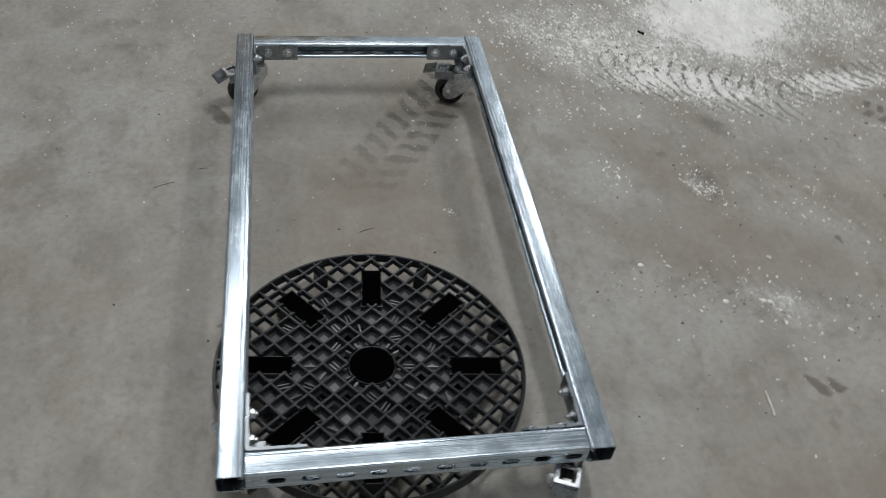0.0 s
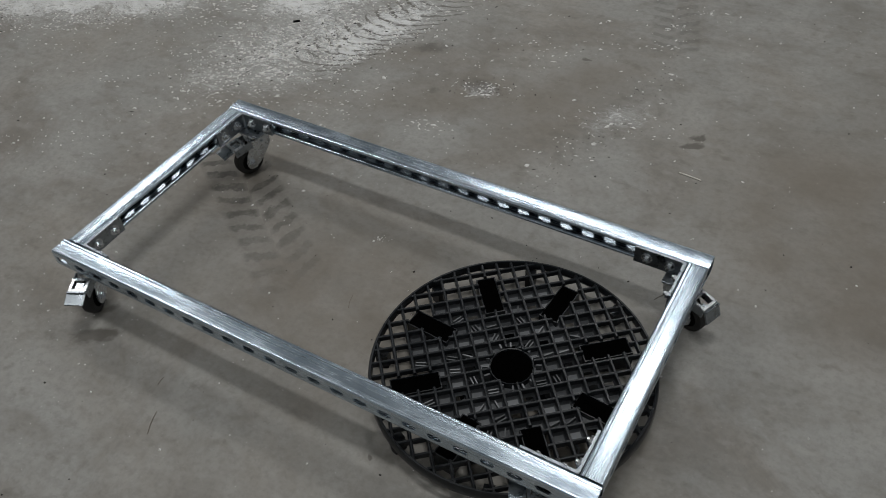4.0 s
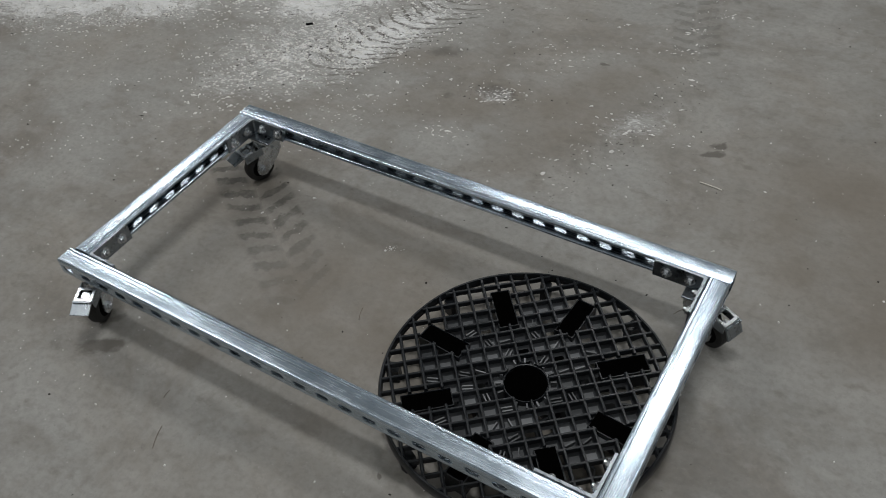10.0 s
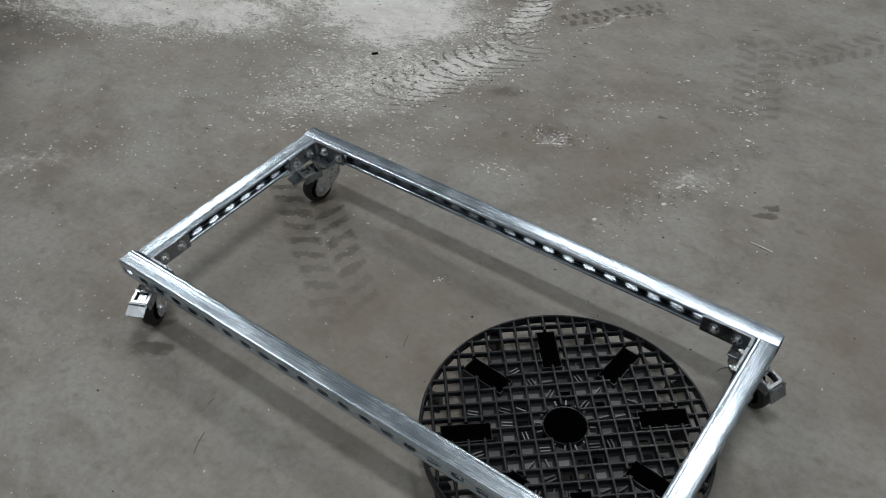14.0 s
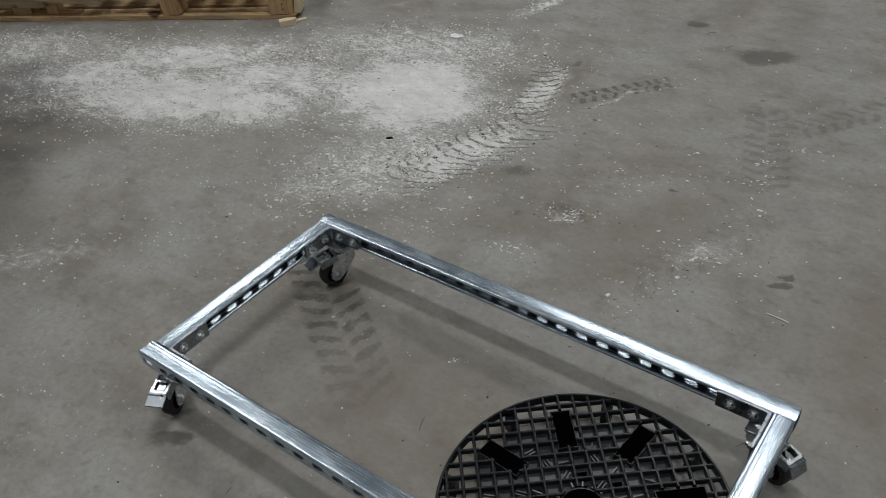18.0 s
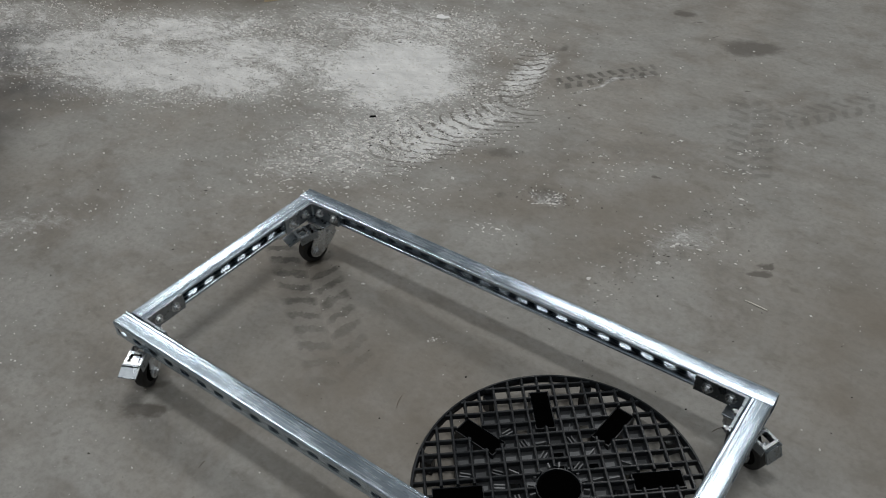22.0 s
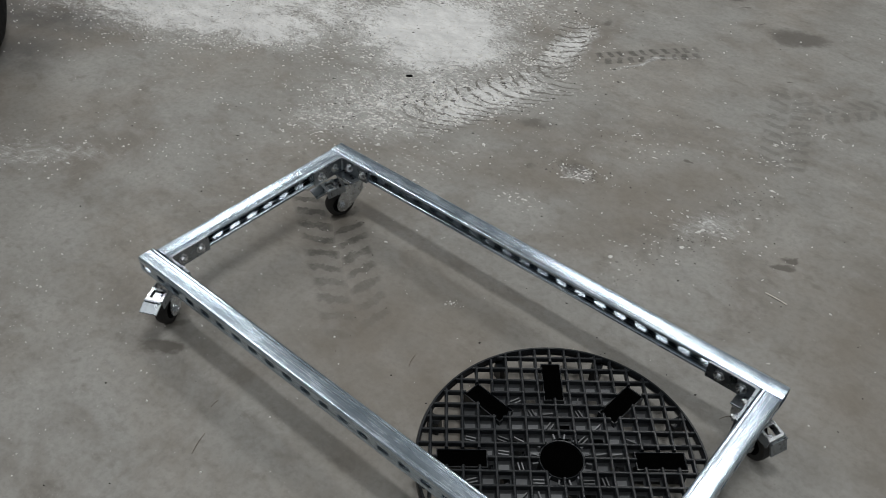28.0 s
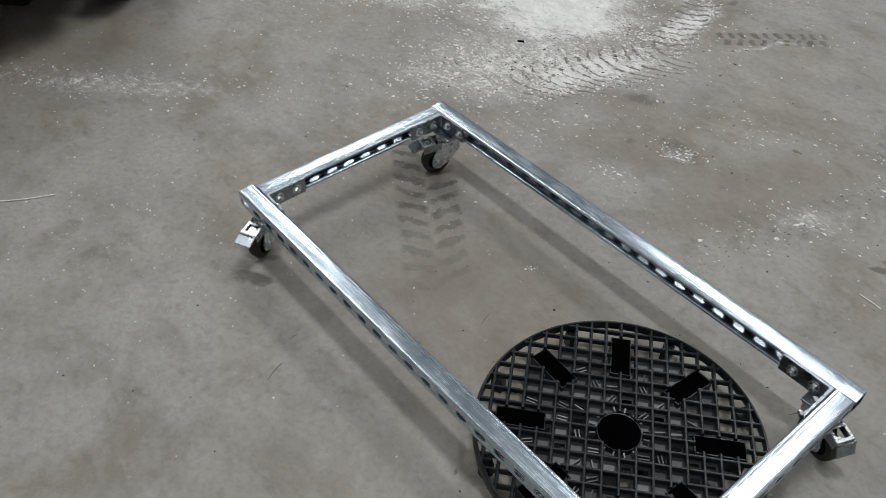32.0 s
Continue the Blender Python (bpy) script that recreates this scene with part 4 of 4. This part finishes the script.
for y in (-0.50, -0.90):
    board("stringer", 0.092, y - 0.02, 0.105, PLEN - 0.01, y + 0.02, 0.165)
board("inner_bottom_board", 0.12, -0.20, 0.001, PLEN, -0.125, 0.017)
board("split_plank", 0.885, -0.020, 0.083, 1.19, 0.004, 0.157, 0, -4.4, mat=GREYWOOD)
board("split_plank", 1.165, -0.026, 0.063, PLEN, -0.004, 0.178, 0, 0.0, mat=GREYWOOD)
board("cracked_batten", 1.02, -0.06, 0.0195, 1.62, -0.03, 0.030, 1.2)
for i in range(12):
    x = 0.03 + i * 0.136
    board("deck_board", -0.45, -0.05, 0.0, 0.55, 0.05, 0.018).matrix_basis = pose(x + 0.03, -0.54, 0.2155, 0, 0, 90)
for k in range(3):
    bm = bmesh.new()
    lathe(bm, [(0.0035, 0.0), (0.0035, 0.002), (0.002, 0.003)], 8, Matrix.Translation((0.050, 0.0005, 0.045 + 0.022 * k)) @ Matrix.Rotation(radians(-90), 4, "X"))
    part("nail", bm, MATT_BLACK, pallet, "dark nail head")

# loose wedge of wood beside it
wedge = thing("wood_offcut", "small split wood offcut lying beside the pallet", "wood scrap", pose(-1.285, 1.706, 0, 0, 0, 55))
bm = bmesh.new()
prism(bm, [(-0.034, -0.015), (0.030, -0.017), (0.043, 0.004), (0.0, 0.019), (-0.031, 0.014)], 0.0005, 0.024)
part("offcut", bm, PALEWOOD, wedge)
bm = bmesh.new()
prism(bm, [(0.03, 0.0), (0.09, 0.012), (0.085, 0.026), (0.03, 0.02)], 0.0005, 0.008)
part("splinter", bm, PALEWOOD, wedge)

# ---- forklift, only its steered wheel and rear corner come into view ----
fork = thing("forklift", "worn yellow forklift with a black rubber tyre and pale yellow rim", "forklift")
WC, WPHI, WR, WW = Vector((-1.384, 0.386, 0.28)), 50.0, 0.28, 0.19
axis = pose(WC.x, WC.y, WC.z, 0, 0, WPHI) @ Matrix.Rotation(radians(90), 4, "Y")   # local z is the axle, outwards
bm = bmesh.new()
lathe(bm, [(0.165, -0.035), (0.195, -0.010), (0.232, -0.003), (0.254, -0.010), (0.266, -0.024), (0.271, -0.045), (0.271, -WW + 0.03), (0.258, -WW + 0.014), (0.165, -WW + 0.01)], 64, close=False)
wheel = part("wheel", bm, TYRE, fork, "dusty black rubber tyre", True)
wheel.matrix_basis = axis
for k in range(30):
    for s in (0, 1):
        bm = bmesh.new()
        a = 2 * math.pi * (k + 0.5 * s) / 30
        lz0, lz1 = (-0.024, -0.088) if s == 0 else (-WW + 0.024, -0.100)
        da, w = 0.10 if s == 0 else 0.10, 0.052
        vs = []
        for rr in (0.262, WR - 0.004):
            for z, aa, ww in ((lz0, a, w), (lz1, a + da, w * 0.85)):
                for sg in (-1, 1):
                    ang = aa + sg * ww
                    r2 = rr - (0.006 if z == lz0 else 0)
                    vs.append(bm.verts.new((r2 * math.cos(ang), r2 * math.sin(ang), z)))
        for q in ((0, 1, 3, 2), (4, 6, 7, 5), (0, 4, 5, 1), (2, 3, 7, 6), (0, 2, 6, 4), (1, 5, 7, 3)):
            bm.faces.new([vs[i] for i in q])
        part("tread_lug", bm, TYRE, wheel)
bm = bmesh.new()
lathe(bm, [(0.166, -0.036), (0.154, -0.018), (0.146, -0.022), (0.146, -0.100), (0.095, -0.112), (0.085, -0.108), (0.0, -0.108)], 48, close=False)
part("rim", bm, RIM, wheel, "pale yellow steel rim", True)
bm = bmesh.new()
lathe(bm, [(0.050, -0.110), (0.048, -0.072), (0.036, -0.058), (0.0, -0.056)], 24, close=False)
part("hub_cap", bm, RIM, wheel, smooth=True)
for k in range(6):
    bm = bmesh.new()
    a = 2 * math.pi * k / 6
    lathe(bm, [(0.014, -0.110), (0.014, -0.080), (0.010, -0.077), (0.008, -0.058), (0.0, -0.058)], 6, Matrix.Translation((0.078 * math.cos(a), 0.078 * math.sin(a), 0)))
    part("lug_nut", bm, RIM, wheel)
# rear body: a thick plate-sided block whose edge leans out upwards
bm = bmesh.new()
sect = [(-0.55, 0.192), (0.034, 0.322), (0.140, 0.60), (0.145, 0.70), (0.105, 0.76), (-0.55, 0.76)]
a = [bm.verts.new((-1.10, y, z)) for y, z in sect]
b = [bm.verts.new((-1.38, y - 0.03, z)) for y, z in sect]
c = [bm.verts.new((-1.38, min(y, -0.05), z)) for y, z in sect]
d = [bm.verts.new((-2.2, min(y, -0.05), z)) for y, z in sect]
for p, q in ((a, b), (c, d)):
    for i in range(len(sect)):
        bm.faces.new((p[i], p[(i + 1) % len(sect)], q[(i + 1) % len(sect)], q[i]))
bm.faces.new(a)
bm.faces.new(b)
bm.faces.new(c)
bm.faces.new(d)
bmesh.ops.bevel(bm, geom=[e for e in bm.edges if all(abs(v.co.x + 1.10) < 1e-4 for v in e.verts)], offset=0.012, segments=3, affect="EDGES")
part("counterweight", bm, YELLOW, fork, "worn yellow painted steel counterweight", True)
# black boxes for the dark underside and the shade between body and wheel
bm = bmesh.new()
box(bm, -2.15, -0.53, 0.13, -1.41, 0.10, 0.40, 0.02)
part("chassis", bm, MATT_BLACK, fork, "black chassis and underbody shade filled in below the counterweight")
bm = bmesh.new()
box(bm, -0.55, -0.38, 0.12, -0.23, 0.30, 0.60, 0.02, pose(WC.x, WC.y, 0, 0, 0, WPHI))
part("axle_shade_block", bm, MATT_BLACK, fork, "black block filling the shade behind the steered wheel")
# unseen cover and overhead guard, added to block lamps and shade the floor
bm = bmesh.new()
box(bm, -3.0, -0.45, 0.765, -1.65, 0.44, 1.15, 0.05)
part("unseen_shade_cover", bm, YELLOW, fork)
for x, lean in ((-1.80, -6), (-3.1, 4)):
    for y in (-0.42, 0.40):
        bm = bmesh.new()
        box(bm, -0.03, -0.03, 0.0, 0.03, 0.03, 1.08, 0.006)
        part("unseen_guard_post", bm, MATT_BLACK, fork).matrix_basis = pose(x, y, 1.1, 0, lean, 0)
for k in range(9):
    bm = bmesh.new()
    box(bm, -3.15, -0.03, 2.16, -1.85, 0.03, 2.20, 0.006, Matrix.Translation((0, -0.43 + 0.105 * k, 0)))
    part("unseen_guard_bar", bm, MATT_BLACK, fork)
bm = bmesh.new()
lathe(bm, [(0.045, 0.0), (0.045, 0.62)], 16, pose(-1.60, 0.20, 0.28, 0, 90, WPHI))
bmesh.ops.translate(bm, verts=bm.verts[:], vec=(-0.25, -0.35, 0))
part("axle", bm, MATT_BLACK, fork)
bm = bmesh.new()
lathe(bm, [(0.018, 0.0), (0.021, 0.008), (0.021, 0.06), (0.012, 0.075)], 14, Matrix.Translation((-1.13, -0.248, 0.155)))
part("tow_pin", bm, DARKZINC, fork, "grey metal pin")

# ---- loose bits on the floor ----


def stick(name, label, cat, p, q, r, mat, sag=0.0):
    ob = thing(name, label, cat, pose(p[0], p[1], 0))
    d = Vector((q[0] - p[0], q[1] - p[1], 0))
    side = Vector((-d.y, d.x, 0)).normalized()
    bm, prev = bmesh.new(), None
    for i in range(7):
        t = i / 6
        c = d * t + side * sag * math.sin(math.pi * t) + Vector((0, 0, r + 0.0003))
        ring = [bm.verts.new(c + side * r * math.cos(k * 1.0472) + Vector((0, 0, r * math.sin(k * 1.0472)))) for k in range(6)]
        if prev:
            for k in range(6):
                bm.faces.new((prev[k], prev[(k + 1) % 6], ring[(k + 1) % 6], ring[k]))
        else:
            bm.faces.new(ring)
        prev = ring
    bm.faces.new(prev)
    part("stem", bm, mat, ob)


stick("straw", "pale dry straw lying on the concrete", "straw", (1.034, 1.004), (1.090, 0.999), 0.0016, STRAW, 0.001)
stick("straw", "long pale dry straw lying on the concrete", "straw", (-0.545, -0.44), (-0.466, -0.294), 0.0018, STRAW, -0.006)
stick("straw", "thin dark stalk lying beside the grate", "straw", (1.124, 0.584), (1.140, 0.609), 0.0006, STALK, 0.002)
stick("straw", "thin dark stalk lying inside the frame", "straw", (0.552, 0.262), (0.540, 0.295), 0.0006, STALK, 0.002)
stick("straw", "thin dark stalk lying beside the frame", "straw", (0.387, -0.184), (0.367, -0.138), 0.0006, STALK, 0.002)
stick("straw", "short dark stalk lying beside the frame", "straw", (0.323, -0.089), (0.320, -0.069), 0.0006, STALK, 0.001)
scrap = thing("paper_scrap", "torn white paper scrap on the floor", "paper scrap", pose(-0.562, 1.952, 0, 0, 0, 20))
bm = bmesh.new()
prism(bm, [(-0.026, -0.014), (0.004, -0.022), (0.028, -0.004), (0.02, 0.012), (0.0, 0.010), (-0.012, 0.024), (-0.03, 0.012)], 0.0006, 0.004)
part("scrap", bm, PAPER, scrap)
chip = thing("dark_chip", "small black plastic chip on the dusty floor", "chip", pose(-0.288, 1.184, 0, 0, 0, 40))
bm = bmesh.new()
box(bm, -0.011, -0.0035, 0.0, 0.011, 0.0035, 0.005, 0.001)
part("chip", bm, MATT_BLACK, chip)

rng = random.Random(11)
bm = bmesh.new()


def scatter(b, n, cx, cy, sx, sy, turn, r0, r1, flat=0.85, stretch=1.3, lie=None):
    c, s = math.cos(radians(turn)), math.sin(radians(turn))
    for _ in range(n):
        u, v = rng.gauss(0, 0.5) * sx, rng.gauss(0, 0.5) * sy
        x, y = cx + u * c - v * s, cy + u * s + v * c
        blob(b, x, y, 0.0, r0 + (r1 - r0) * rng.random() ** 3, rng, flat, rng.uniform(1, stretch), None if lie is None else radians(lie + rng.gauss(0, 28)))


def powder(x, y):
    """How thick the white powder lies there."""
    best = 0.0
    for cx, cy, rx, ry, turn, depth in DUST:
        c, sn = math.cos(radians(turn)), math.sin(radians(turn))
        dx, dy = x - cx, y - cy
        q = math.hypot((dx * c + dy * sn) / (rx * 1.25), (dy * c - dx * sn) / (ry * 1.25))
        e = min(max((1.0 - q) / 0.9, 0.0), 1.0)
        best = max(best, e * e * (3 - 2 * e) * depth * 1.12)
    return best


def rim_flakes(b, tries, lo, hi, r0, r1, flat):
    """Flakes where the powder breaks up, thickest between the two densities."""
    for _ in range(tries):
        x, y = rng.uniform(-2.4, 0.35), rng.uniform(0.45, 2.4)
        d = powder(x, y)
        if not lo < d < hi or rng.random() > 0.25 + 0.75 * math.sin(math.pi * (d - lo) / (hi - lo)):
            continue
        if rng.random() < 0.85 and any(math.hypot((x - e[0]) / e[2], (y - e[1]) / (e[3] * 1.4)) < 1.0 for e in SOOT_AND_SHADE):
            continue
        if noise.noise(Vector((x * 6.0, y * 6.0, 1.7))) + 0.6 * noise.noise(Vector((x * 19.0, y * 19.0, 4.2))) < 0.02:
            continue
        blob(b, x, y, 0.0, r0 + (r1 - r0) * rng.random() ** 2, rng, flat, rng.uniform(1.0, 2.1), radians(32 + rng.gauss(0, 30)))


rim_flakes(bm, 16000, 0.06, 0.62, 0.0014, 0.0046, 0.8)
for n, x, y, sx, sy, turn in ((16, 0.85, 1.42, 0.20, 0.05, 88), (12, 0.81, 1.14, 0.10, 0.06, 75), (9, 0.75, 0.90, 0.12, 0.07, 66), (26, 0.44, 1.12, 0.06, 0.04, 15), (14, 0.30, 1.12, 0.10, 0.05, 20)):
    scatter(bm, n, x, y, sx, sy, turn, 0.0016, 0.0056, 0.5, 2.4, 30)
for s in DUST:
    area = s[2] * s[3]
    scatter(bm, int(1900 * area), s[0], s[1], s[2] * 1.15, s[3] * 1.2, s[4], 0.0012, 0.0045)
    scatter(bm, int(1500 * area), s[0], s[1], s[2] * 1.5, s[3] * 1.6, s[4], 0.0016, 0.0042, 0.7, 2.6, 28)
for n, x, y, sx, sy in ((30, 0.43, 1.12, 0.10, 0.05), (22, 0.80, 1.13, 0.17, 0.09), (20, 0.72, 0.95, 0.12, 0.08), (30, 0.36, 0.90, 0.07, 0.05), (14, 0.813, 1.646, 0.05, 0.02), (12, 0.853, 1.77, 0.05, 0.02), (16, 0.788, 1.519, 0.06, 0.03), (6, 0.603, 1.593, 0.03, 0.01), (50, 0.45, 1.35, 0.25, 0.15), (60, 0.1, 0.9, 0.2, 0.15)):
    scatter(bm, n, x, y, sx, sy, 28, 0.0012, 0.0036, 0.6, 3.6, 28)
for n, x, y, sx, sy, turn in ((260, -0.22, 1.06, 0.34, 0.17, 60), (150, -0.50, 1.22, 0.40, 0.10, 30), (120, -0.10, 1.50, 0.10, 0.25, -20), (240, -0.62, 1.80, 0.60, 0.16, 22), (170, -1.55, 0.80, 0.50, 0.16, 30), (160, -0.02, 1.22, 0.35, 0.13, 78), (150, -1.2, 1.42, 0.7, 0.12, 30)):
    scatter(bm, n, x, y, sx, sy, turn, 0.0022, 0.0062, 0.55, 2.8, 28)
scatter(bm, 240, -0.16, 0.98, 0.30, 0.14, 58, 0.002, 0.0055, 0.6, 2.8, 28)
scatter(bm, 24, 0.498, 0.473, 0.018, 0.012, 30, 0.001, 0.0035)
scatter(bm, 280, 0.4, 0.9, 1.5, 1.3, 30, 0.0008, 0.0030)
scatter(bm, 280, 0.3, 1.0, 1.3, 1.1, 30, 0.0010, 0.0030, 0.8, 2.2, 28)
scatter(bm, 300, -0.7, 0.5, 1.0, 0.9, 30, 0.0009, 0.0034, 0.8, 2.4, 28)
scatter(bm, 220, 0.9, 1.9, 1.6, 0.9, 20, 0.0009, 0.0045)
scatter(bm, 260, -0.2, -0.3, 0.6, 0.4, 20, 0.0008, 0.003)
tagged(link("white_crumbs", bm, CHIP), "scattered white plaster crumbs on the concrete", "debris", kind="stuff")
bm = bmesh.new()
scatter(bm, 300, 0.5, 0.9, 1.6, 1.4, 30, 0.0007, 0.003)
scatter(bm, 150, -0.1, 1.15, 0.45, 0.2, 55, 0.001, 0.004, 0.5, 2.5, 28)
scatter(bm, 120, -0.8, 1.3, 0.9, 0.4, 30, 0.001, 0.0035, 0.5, 2.5, 28)
scatter(bm, 50, 0.43, 1.11, 0.1, 0.05, 15, 0.001, 0.003, 0.4, 2.4, 28)
# flat dark flecks beside the white flakes stand in for their small shadows
rim_flakes(bm, 6000, 0.10, 0.62, 0.0012, 0.0038, 0.25)
for x, y in ((0.85, 1.35), (0.82, 1.08), (0.76, 0.88)):
    scatter(bm, 36, x, y, 0.16, 0.06, 75, 0.001, 0.003, 0.3, 2.4, 30)
tagged(link("dark_grit_and_flake_shade", bm, GRIT_AND_SHADE), "sparse dark grit and flecks for flake shadows on the concrete", "debris", kind="stuff")
